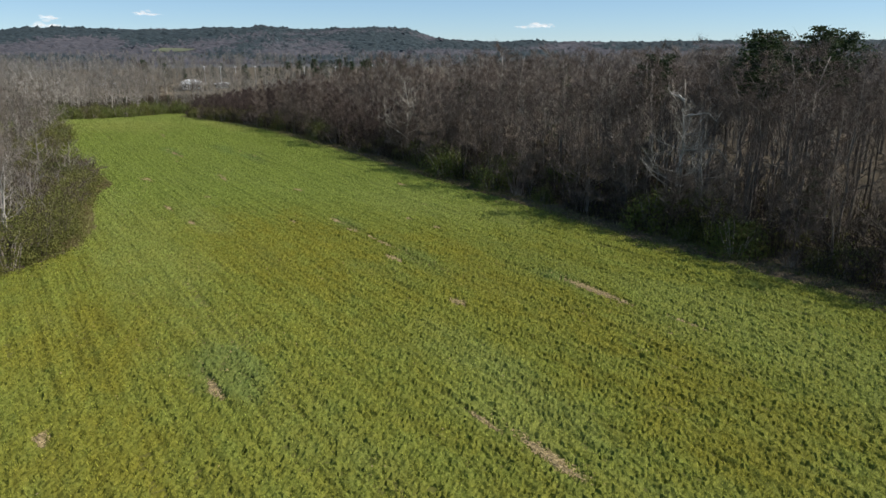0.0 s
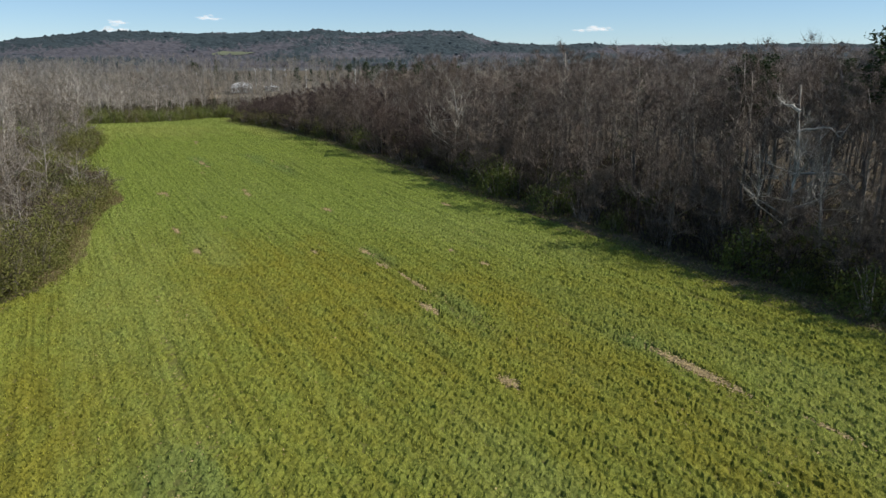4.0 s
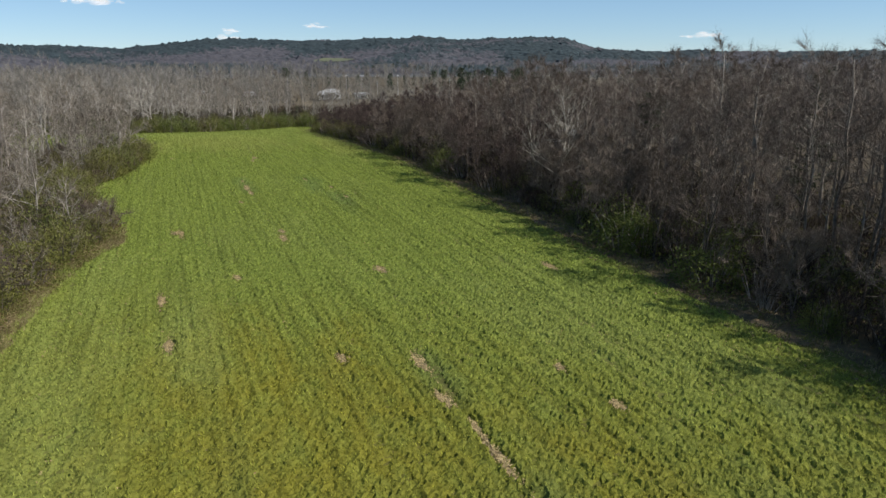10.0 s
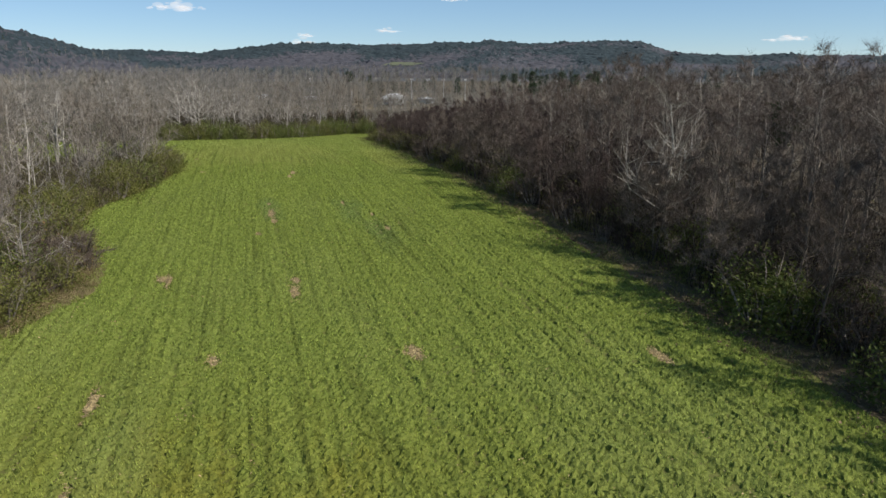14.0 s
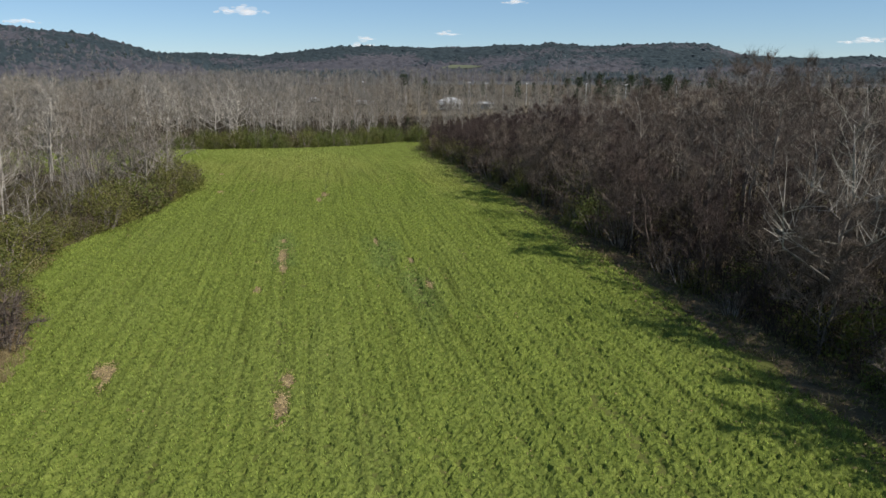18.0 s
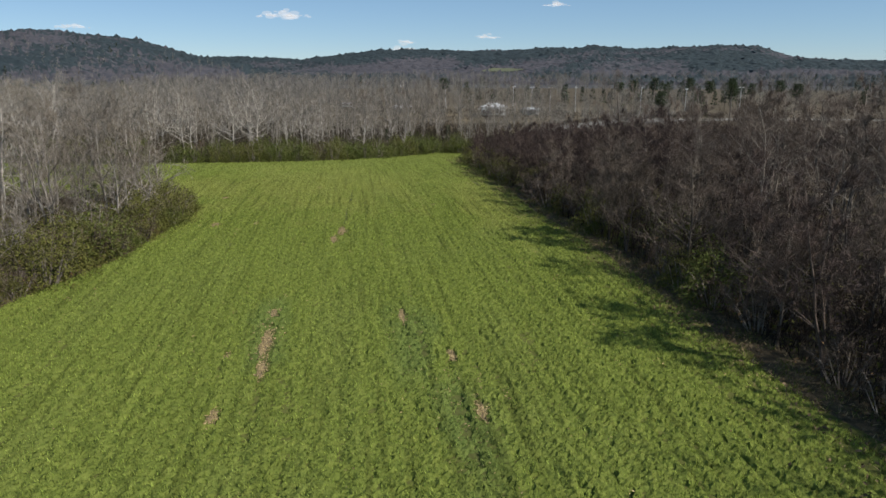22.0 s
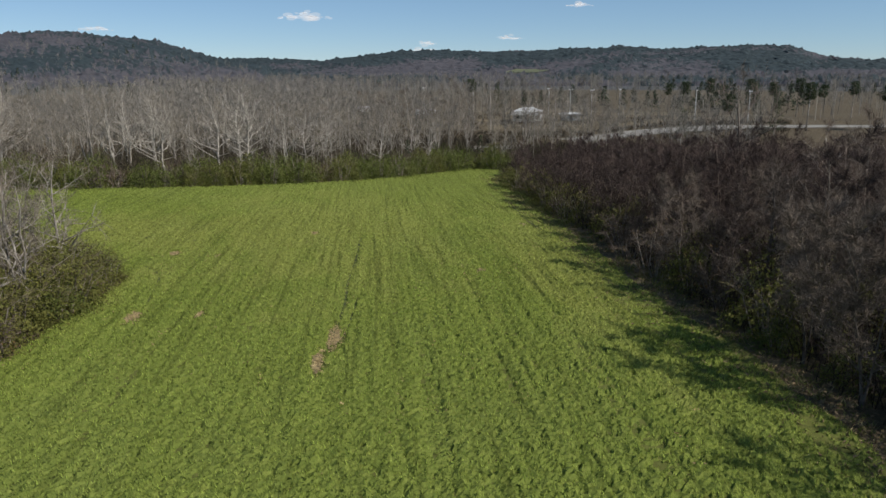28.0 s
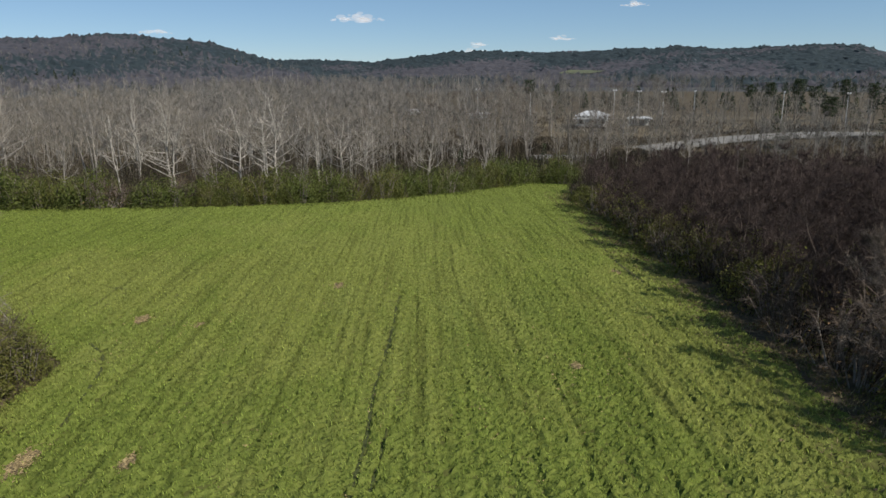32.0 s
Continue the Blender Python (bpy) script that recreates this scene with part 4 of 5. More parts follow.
# northern rim
c = []
for _ in range(900):
    k, d = rng.uniform(0.0, 1.0), rng.uniform(3, 22)
    x, y, nx, ny = along(FAR_EDGE, k)
    c.append((x + nx * d, y + ny * d, k, d))
for x, y, k, d in spaced(c, 4.3):
    if inside(x, y, FIELD):
        continue
    thin = smooth(0.42, 0.05, k)
    if rng.uniform() < 0.45 * thin:
        continue
    h = (rng.uniform(11.5, 16.0) if d > 6 else rng.uniform(8, 12.5)) * (1 - 0.35 * thin)
    t = rng.uniform()
    if t < 0.34:
        plant("pale", int(rng.integers(2)), x, y, h * 1.03)
    else:
        plant("grove", int(rng.integers(2)), x, y, h if t < 0.75 else h * 0.75)

# spreading trees before the road and the house
for i, (x, y, h) in enumerate([(-132.6, 307.8, 15), (-138.4, 327.3, 16), (-121.7, 305.3, 12), (-120.7, 329.6, 13), (-111.9, 322.3, 15), (-111.0, 345.7, 13), (-98.5, 342.0, 14), (-86.5, 319.2, 12), (-135.9, 288.8, 14), (-152.1, 302.2, 15), (-146.0, 318.0, 16), (-160.0, 322.0, 14), (-142.0, 340.0, 15), (-128.0, 318.0, 13), (-104.0, 312.0, 11), (-150.0, 352.0, 16), (-118.0, 354.0, 14), (-172.0, 340.0, 15), (-93.0, 330.0, 12), (-105.0, 358.0, 15), (-137.0, 356.0, 12)]):
    plant("spur", i % 2, x, y, h)

# trees of the woods behind the rims: the nearer ones stand singly, the rest are joined below
tall, low, deep = [], [], []
for _ in range(9000):
    k, d = rng.uniform(0.0, 1.06), rng.uniform(13, 190)
    x, y, nx, ny = along(RIGHT_EDGE, min(k, 1))
    x, y = x + nx * d, y + ny * d
    if y < 15 or y > 320 or inside(x, y, ROAD):
        continue
    h = right_height(k, 30) * rng.uniform(0.84, 1.02)
    if d > 85:
        deep.append((x, y, h * 1.08))
    elif k < 0.72:
        tall.append((x, y, h))
    else:
        low.append((x, y, h))
tall, low = spaced(tall, 4.3)[:560], spaced(low, 3.5)[:340]
for x, y, h in [q for q in tall if from_edge(q[0], q[1], RIGHT_EDGE)[0] < 26][:130]:
    plant("forest", int(rng.integers(3)), x, y, h)
for x, y, h in [q for q in low if from_edge(q[0], q[1], RIGHT_EDGE)[0] < 24][:80]:
    plant("thicket", int(rng.integers(2)), x, y, h)
tall = [q for q in tall if from_edge(q[0], q[1], RIGHT_EDGE)[0] >= 26]
low = [q for q in low if from_edge(q[0], q[1], RIGHT_EDGE)[0] >= 24]
nw, nw_far = [], []
for _ in range(14000):
    x, y = rng.uniform(-330, -50), rng.uniform(60, 420)
    if inside(x, y, FIELD) or (x > -100 and 190 < y < 290) or inside(x, y, ROAD):
        continue
    near = min(from_edge(x, y, FAR_EDGE)[0], from_edge(x, y, LEFT_EDGE)[0])
    if near < 19 or (x > -75 and y < 190):
        continue
    if inside(x, y, YARD) and (rng.uniform() < 0.66 or math.hypot(x + 128, y - 366) < 11):
        continue
    sparse = smooth(-170, -125, x) * smooth(250, 285, y)
    if rng.uniform() < 0.55 * sparse:
        continue
    (nw if near < 62 else nw_far).append((x, y, rng.uniform(12.5, 16.5) * (1 - 0.25 * sparse)))
nw = spaced(nw, 4.5)[:520]
for x, y, h in [q for q in nw if from_edge(q[0], q[1], FAR_EDGE)[0] < 30][:90]:
    plant("grove", int(rng.integers(2)), x, y, h)
nw = [q for q in nw if from_edge(q[0], q[1], FAR_EDGE)[0] >= 30]

for (kind, variant), spots in sorted(placed.items()):
    g = np.random.default_rng(100 + 10 * sorted(KINDS).index(kind) + variant)
    H = {"oak": 15.0, "dome": 9.0, "grove": 16.0, "spur": 13.0, "forest": 18.0, "edge": 12.0, "pale": 14.0, "thicket": 8.0}[kind]
    wood, fine = grow(g, H, twig_r=0.0105 if kind != "thicket" else 0.0085, twig_len=0.74, **KINDS[kind][variant])
    first = thing(TREE_NAMES[kind], LABELS[kind], "tree", kind + " trees")
    part("trunk", tri_mesh("trunk", *wood.arrays(), [BARKS[kind]], soft=True), None, first)
    part("crown", tri_mesh("crown", *fine.arrays(), [TWIGS[kind]]), None, first)
    for i, (x, y, h) in enumerate(spots):
        s = h / H
        m = pose(x, y, ground_z(x, y) - 0.12, 0, 0, float(rng.uniform(0, 360))) @ Matrix.Diagonal((s * rng.uniform(0.9, 1.15), s * rng.uniform(0.9, 1.15), s, 1))
        if i == 0:
            first.matrix_basis = m
        else:
            copy_at(first, m)


# ---- evergreens ----
def pine(rng, H, conical=False):
    wood, fine = Heap(), Heap()
    k = np.linspace(0, 1, 6)
    path = np.stack([0.012 * H * rng.normal(size=6) * k, 0.012 * H * rng.normal(size=6) * k, H * k], 1)
    wood.tube(path, 0.012 * H * (1.08 - k), 6)
    at = []
    n = 34
    for i in range(n):
        f = (0.12 if conical else 0.64) + (0.87 if conical else 0.35) * i / n
        L = H * ((0.20 * (1.02 - f)) if conical else 0.125 * math.sqrt(max(0.02, 1 - ((f - 0.81) / 0.185) ** 2)) * rng.uniform(0.35, 1.2)) + 0.3
        a = i * 2.4 + rng.uniform(-0.4, 0.4)
        p = np.array([0, 0, f * H])
        e = p + L * np.array([math.cos(a), math.sin(a), rng.uniform(0.0, 0.35)])
        wood.tube([p, (p + e) / 2 + np.array([0, 0, -0.05 * L]), e], [0.06, 0.04, 0.015], 3, False)
        for j in range(5 if not conical else 4):
            q = p + (e - p) * rng.uniform(0.35, 1.0)
            at.append(q + rng.normal(size=(18 if conical else 24, 3)) * np.array([0.5, 0.5, 0.25]) * (0.04 * H))
    at = np.concatenate(at)
    fine.leaves(at, 0.12, rng, 0.3)
    return wood, fine


PINES = [(46.5, 90, 23.0, 0), (52, 95, 22.5, 0), (38.5, 87.5, 22.4, 0), (41.5, 92.0, 22.0, 0), (30.6, 103.3, 19.5, 0), (30, 108, 15, 1), (22.7, 134, 18, 1), (48, 120, 19, 0), (-117, 264, 7, 1), (-109, 285, 7, 1), (38, 71, 9, 1),
         (-60, 345, 13, 0), (-48, 352, 12, 1), (-40, 366, 14, 0), (-70, 332, 11, 1), (-20, 372, 13, 0), (-93, 156, 6, 1), (5, 150, 14, 0), (-150, 392, 13, 1), (-165, 400, 14, 0), (-82, 412, 13, 0), (-74, 418, 14, 0), (-68, 408, 12, 0), (-60, 420, 14, 0), (-52, 414, 13, 0), (-44, 426, 14, 0), (-36, 418, 12, 0), (-90, 424, 12, 0), (-26, 430, 13, 0), (-56, 402, 9, 1), (-78, 404, 8, 1)]
protos = {}
for i, (x, y, h, con) in enumerate(PINES):
    m = pose(x, y, ground_z(x, y) - 0.1, 0, 0, 71.0 * i) @ Matrix.Diagonal((h / 15 * (1.35 if y > 300 else 1.15), h / 15 * (1.35 if y > 300 else 1.15), h / 15, 1))
    if con not in protos:
        w, f = pine(np.random.default_rng(300 + con), 15.0, bool(con))
        first = thing("cedar_tree" if con else "pine_tree", "dark green conical cedar among bare trees" if con else "dark green tall pine with rounded crown", "tree", "cedars" if con else "pines")
        part("trunk", tri_mesh("trunk", *w.arrays(), [M_BARK]), None, first)
        part("crown", tri_mesh("crown", *f.arrays(), [M_PINE]), None, first)
        first.matrix_basis = m
        protos[con] = first
    else:
        copy_at(protos[con], m)


# ---- shrubs ----
def shrub(rng, R, H, leaves, twigs, leaf):
    stems, fine, green = Heap(), Heap(), Heap()
    tb, tw, at = [], [], []
    for i in range(16):
        a, r = rng.uniform(0, 6.28), R * math.sqrt(rng.uniform(0, 1))
        p = np.array([0.35 * r * math.cos(a), 0.35 * r * math.sin(a), 0])
        e = np.array([r * math.cos(a), r * math.sin(a), H * rng.uniform(0.55, 1.0) * (1 - 0.35 * (r / R) ** 2)])
        mid = (p + e) / 2 + np.array([0, 0, 0.15 * H]) + rng.normal(size=3) * 0.1
        stems.tube([p, mid, e], [0.035, 0.025, 0.008], 3, False)
        for j in range(twigs // 16):
            g = rng.uniform(0.25, 1)
            q = p + (mid - p) * 2 * g if g < 0.5 else mid + (e - mid) * (2 * g - 1)
            tb.append(q)
            tw.append(unit(rng.normal(size=3) + np.array([math.cos(a), math.sin(a), 0.8])) * rng.uniform(0.35, 1.0) * H * 0.3)
    fine.needles(tb, tw, 0.013)
    u = rng.normal(size=(leaves, 3))
    u /= np.linalg.norm(u, axis=1, keepdims=True)
    u[:, 2] = np.abs(u[:, 2])
    rad = rng.uniform(0.62, 1.05, (leaves, 1)) * (1 + 0.22 * np.sin(u[:, :1] * 5 + u[:, 1:2] * 4))
    at = u * rad * np.array([R, R, H * 0.9])
    green.leaves(at, leaf, rng)
    return stems, fine, green


SHRUBS = {
    "olive": (dict(R=1.9, H=2.8, leaves=2500, twigs=200, leaf=0.065), M_OLIVE, "olive-brown leafy shrub at the field's edge"),
    "privet": (dict(R=2.1, H=2.9, leaves=2600, twigs=80, leaf=0.08), M_PRIVET, "green evergreen shrub in the field's hedge"),
    "brush": (dict(R=1.8, H=2.6, leaves=160, twigs=560, leaf=0.07), M_RUST, "leafless brown brush with few rusty leaves"),
}
beds = {}
for edge, n, lo, hi in ((RIGHT_EDGE, 150, 0.05, 1.0), (LEFT_EDGE, 130, 0.0, 0.95), (FAR_EDGE, 105, 0.0, 1.0)):
    for i in range(n):
        k = lo + (hi - lo) * (i + rng.uniform(0, 1)) / n
        d = rng.uniform(0.0 if edge is RIGHT_EDGE else 0.8, 3.4) if i % 3 else rng.uniform(3, 9)
        x, y, nx, ny = along(edge, k)
        x, y = x + nx * d, y + ny * d
        t = rng.uniform()
        if edge is RIGHT_EDGE:
            kind = "brush" if t < 0.62 else ("olive" if t < 0.78 or k > 0.7 else "privet")
        elif edge is LEFT_EDGE:
            kind = "olive" if t < 0.68 else ("brush" if t < 0.95 else "privet")
        else:
            kind = "privet" if t < 0.62 else ("olive" if t < 0.85 else "brush")
        beds.setdefault(kind, []).append((x, y, rng.uniform(0.7, 1.75) * (1.2 if edge is FAR_EDGE else 1.1), rng.uniform(0, 360)))
for _ in range(26):
    x, y = float(rng.uniform(-122, -88)), float(rng.uniform(141, 162))
    if not inside(x, y, FIELD) and from_edge(x, y, LEFT_EDGE)[0] > 2:
        beds.setdefault("brush" if rng.uniform() < 0.6 else "olive", []).append((x, y, rng.uniform(1.0, 1.7), rng.uniform(0, 360)))
for i, (x, y) in enumerate([(-89.8, 166.6), (-88.4, 162.6), (-92.6, 166.8), (-86.4, 159.6), (-95.5, 168.2), (-90.6, 161.4), (-84.8, 156.0), (-93.5, 163.5), (-88.0, 158.0), (-83.0, 152.5)]):
    beds["brush" if i % 3 == 1 else "olive"].append((x, y, 1.15 + 0.12 * (i % 4), 70.0 * i))
beds["brush"] += [(-55.5, 110.5, 1.0, 40), (-57.5, 112.0, 1.1, 90)]
for kind, spots in sorted(beds.items()):
    spec, leafy, label = SHRUBS[kind]
    st, fi, gr = shrub(np.random.default_rng(400 + len(kind)), **spec)
    first = thing(kind + "_shrub", label, "shrub", kind + " shrubs")
    (v1, t1), (v2, t2) = st.arrays(), fi.arrays()
    tagged(part("branchwork", tri_mesh("branchwork", np.concatenate([v1, v2]), np.concatenate([t1, t2 + len(v1)]), [M_BARK, M_TWIG if kind == "brush" else M_BRUSH], [0] * len(t1) + [1] * len(t2)), None, first), kind="stuff")
    tagged(part("foliage", tri_mesh("foliage", *gr.arrays(), [leafy]), None, first), kind="stuff")
    for i, (x, y, s, a) in enumerate(spots):
        m = pose(x, y, ground_z(x, y) - 0.08, 0, 0, float(a)) @ Matrix.Diagonal((s, s, s * 0.95, 1))
        if i == 0:
            first.matrix_basis = m
        else:
            copy_at(first, m)


def fallen_limb(x, y, turn, L, seed):
    """A bleached broken limb with side boughs, lying on the brush."""
    g = np.random.default_rng(seed)
    w = Heap()
    k = np.linspace(0, 1, 6)
    path = np.stack([L * k, 0.12 * L * np.sin(3 * k), 0.15 + 0.22 * L * k * (1.25 - k)], 1)
    w.tube(path, 0.10 * (1.1 - k), 6)
    for i in range(9):
        f = g.uniform(0.2, 1.0)
        p = np.array([np.interp(f, k, path[:, j]) for j in range(3)])
        d = unit(np.array([0.6, g.normal(), 0.5 + 0.4 * g.normal()])) * L * g.uniform(0.15, 0.4)
        w.tube([p, p + d * 0.5 + g.normal(size=3) * 0.12, p + d], [0.04, 0.028, 0.008], 4, False)
    ob = new("fallen_limb", tri_mesh("fallen_limb", *w.arrays(), [M_PALE]))
    ob.matrix_basis = pose(x, y, ground_z(x, y) - 0.05, 0, 0, turn)
    return tagged(ob, "bleached broken tree limb lying at the brush", "fallen limb", "fallen limbs")


fallen_limb(-59.5, 112.5, 165, 3.6, 61)
fallen_limb(-58.0, 109.5, 205, 2.8, 62)
fallen_limb(-55.0, 101.0, 175, 2.6, 63)


def dead_tree(x, y, turn, H):
    """A dead standing tree with long bleached limbs that bend down at their ends."""
    g = np.random.default_rng(81)
    tree = thing("dead_tree", "dead tree with long bleached drooping limbs among woods", "tree")
    trunk = Heap()
    k = np.linspace(0, 1, 7)
    trunk.tube(np.stack([0.3 * np.sin(4 * k), 0.2 * k, H * k], 1), 0.2 * (1.1 - 0.8 * k), 7)
    part("trunk", tri_mesh("trunk", *trunk.arrays(), [M_BARK], soft=True), None, tree)
    for z, L, drop, a in ((12.6, 4.2, 1.5, 0.1), (8.6, 6.6, 3.4, -0.15), (10.4, 2.6, 0.8, 0.5), (14.6, 2.4, -1.2, 2.7)):
        limb = Heap()
        q = np.linspace(0, 1, 7)
        path = np.stack([L * q * math.cos(a), L * q * math.sin(a), z + 0.5 * np.sin(2.6 * q) - drop * np.clip(q - 0.62, 0, 1) * 2 + 0.12 * g.normal(size=7)], 1)
        limb.tube(path, 0.15 * (1.15 - q), 5)
        for j in range(5):
            f = g.uniform(0.3, 0.95)
            b = np.array([np.interp(f, q, path[:, c]) for c in range(3)])
            d = g.normal(size=3) * np.array([0.5, 0.5, 0.7]) + np.array([0.4, 0, 0.1])
            limb.tube([b, b + d * 0.6, b + d * 1.2 + np.array([0, 0, -0.2])], [0.05, 0.035, 0.01], 4, False)
        part("limb", tri_mesh("limb", *limb.arrays(), [M_PALE], soft=True), None, tree, "bleached whitish bent limb")
    tree.matrix_basis = pose(x, y, ground_z(x, y) - 0.1, 0, 0, turn)


dead_tree(28.6, 84.6, -20, 17.0)


# ---- woods behind the rims ----
def stamp(protos, spots, rng):
    """Joins many trees, given as x, y, height, into arrays with material indices."""
    V, T, I, n = [], [], [], 0
    for x, y, h in spots:
        v, t, i, H = protos[int(rng.integers(len(protos)))]
        a, s = rng.uniform(0, 6.28), h / H
        ca, sa = math.cos(a) * s, math.sin(a) * s
        w = np.empty_like(v)
        w[:, 0] = v[:, 0] * ca - v[:, 1] * sa + x
        w[:, 1] = v[:, 0] * sa + v[:, 1] * ca + y
        w[:, 2] = v[:, 2] * s + ground_z(x, y) - 0.1
        V.append(w), T.append(t + n), I.append(i)
        n += len(v)
    return np.concatenate(V), np.concatenate(T), np.concatenate(I)


def sparse_tree(seed, H, **kw):
    w, f = grow(np.random.default_rng(seed), H, sides=4, **kw)
    (v1, t1), (v2, t2) = w.arrays(), f.arrays()
    return np.concatenate([v1, v2]), np.concatenate([t1, t2 + len(v1)]), np.concatenate([np.zeros(len(t1), int), np.ones(len(t2), int)]), H


MID = [sparse_tree(500 + i, 17.0, fork=0.34, limbs=11, spread=0.29, rise=0.7, subs=4, twigs=26, twig_r=0.017, twig_len=0.82, girth=0.008) for i in range(5)]
LOW = [sparse_tree(520 + i, 9.0, fork=0.15, limbs=10, spread=0.36, rise=0.8, subs=4, twigs=22, twig_r=0.019, trunks=2, twig_len=0.9) for i in range(3)]


def plume(seed, H):
    """A far bare tree: a thin trunk and a fan of upright boughs."""
    g = np.random.default_rng(seed)
    w, f = Heap(), Heap()
    w.tube([(0, 0, 0), (0.02 * H, 0, 0.5 * H), (0, 0.02 * H, H)], [0.010 * H, 0.007 * H, 0.002 * H], 3, False)
    n = 16
    a, k = g.uniform(0, 6.28, n), g.uniform(0.28, 0.85, n)
    base = np.stack([0 * a, 0 * a, k * H], 1)
    way = np.stack([np.cos(a), np.sin(a), g.uniform(0.4, 1.5, n)], 1) * (H * 0.2 * g.uniform(0.6, 1.3, (n, 1))) * (1.25 - 0.6 * k[:, None])
    w.needles(base, way, 0.0032 * H)
    m = 9
    q = (base[:, None] + way[:, None] * g.uniform(0.3, 1.0, (n, m, 1))).reshape(-1, 3)
    f.sprigs(q, np.repeat(way, m, 0) * 0.25 + g.normal(size=q.shape) * 0.045 * H, 0.0026 * H, g)
    (v1, t1), (v2, t2) = w.arrays(), f.arrays()
    return np.concatenate([v1, v2]), np.concatenate([t1, t2 + len(v1)]), np.concatenate([np.zeros(len(t1), int), np.ones(len(t2), int)]), H


FAR = [plume(540 + i, 16.0) for i in range(6)]


def woods(name, spots, protos, mats, label, rng):
    v, t, i = stamp(protos, spots, rng)
    return tagged(new(name, tri_mesh(name, v, t, mats, i)), label, "woods", kind="stuff")


def undergrowth(name, line, lo, hi, start, depth, n, height, mats, label, rng):
    """Dense brush under the trees: upright stems and side twigs, with few leaves."""
    base, way, leaf = [], [], []
    for _ in range(n):
        k, d = rng.uniform(lo, hi), start + depth * rng.uniform() ** 1.4
        x, y, nx, ny = along(line, k)
        x, y = x + nx * d + rng.normal() * 0.6, y + ny * d + rng.normal() * 0.6
        if noise.noise((x / 4, y / 4, 6)) < -0.35 or inside(x, y, FIELD):
            continue
        z, h = ground_z(x, y) - 0.1, height * rng.uniform(0.4, 1.0) * smooth(0, 6, d + 3.2)
        top = np.array([rng.normal() * 0.25 * h, rng.normal() * 0.25 * h, h])
        base.append((x, y, z)), way.append(top)
        for j in range(4):
            f = rng.uniform(0.2, 0.9)
            base.append((x + top[0] * f, y + top[1] * f, z + h * f)), way.append(rng.normal(size=3) * 0.22 * h + np.array([0, 0, 0.12 * h]))
        leaf.append(np.array((x, y, z)) + np.abs(rng.normal(size=(2, 3))) * np.array([0.5, 0.5, 0.35 * h]))
    f, g = Heap(), Heap()
    f.needles(base, way, rng.uniform(0.018, 0.040, len(base)))
    g.leaves(np.concatenate(leaf), 0.16, rng)
    (v1, t1), (v2, t2) = f.arrays(), g.arrays()
    me = tri_mesh(name, np.concatenate([v1, v2]), np.concatenate([t1, t2 + len(v1)]), mats, [0] * len(t1) + [1] * len(t2))
    return tagged(new(name, me), label, "undergrowth", kind="stuff")


undergrowth("undergrowth_east", RIGHT_EDGE, 0.0, 1.0, -0.9, 34, 23000, 5.6, [M_SHADED_STEMS, M_OLIVE], "dense brown undergrowth below the eastern trees, coloured dark as shade", rng)
undergrowth("undergrowth_west", LEFT_EDGE, 0.0, 1.0, 2.0, 34, 11000, 4.4, [M_THORN, M_OLIVE], "grey-brown brush below the western trees", rng)
undergrowth("undergrowth_north", FAR_EDGE, 0.0, 1.0, 5.0, 38, 8500, 6.0, [M_THORN, M_PRIVET], "grey brush and green leaves below the northern trees", rng)

woods("woods_east", tall, MID, [M_WOODS_SHADED, M_TWIG_EAST], "dense bare grey-brown hardwood forest", rng)
woods("thicket_east", low, LOW, [M_SHADED_STEMS, M_TWIG_RED], "low dense reddish-brown thicket", rng)
woods("woods_east_deep", spaced(deep, 4.2)[:800], FAR, [M_WOODS_SHADED, M_TWIG_EAST], "bare grey-brown forest running back from the field", rng)
woods("woods_north", nw, MID, [M_WOODS, M_WOODS_GREY], "pale grey bare forest beyond the field", rng)
far = [s for s in spaced(nw_far, 4.4)]
for _ in range(5000):
    r, a = 330 + 900 * rng.uniform() ** 1.3, radians(rng.uniform(-38, 78))
    x, y = HUB[0] - r * math.sin(a), HUB[1] + r * math.cos(a)
    if inside(x, y, YARD) or inside(x, y, ROAD) or inside(x, y, MEADOW) or (y < 400 and x > -330 and x < -40):
        continue
    if y < 330 and x < 40:
        continue
    far.append((x, y, rng.uniform(10.5, 15.5)))
# a screen of slim trees between the road and the thicket
for _ in range(150):
    x, y, nx, ny = along(ROAD[0:6], rng.uniform())
    d = rng.uniform(16, 34)
    far.append((x + nx * d, y + ny * d, rng.uniform(6, 11)))
pick = [bool(noise.noise((x / 130, y / 130, 5)) > 0.16 and y > 420) for x, y, _ in far]
woods("woods_far", [s for s, p in zip(far, pick) if not p][:3200], FAR, [M_WOODS, M_WOODS_GREY], "bare grey winter woods across the valley", rng)


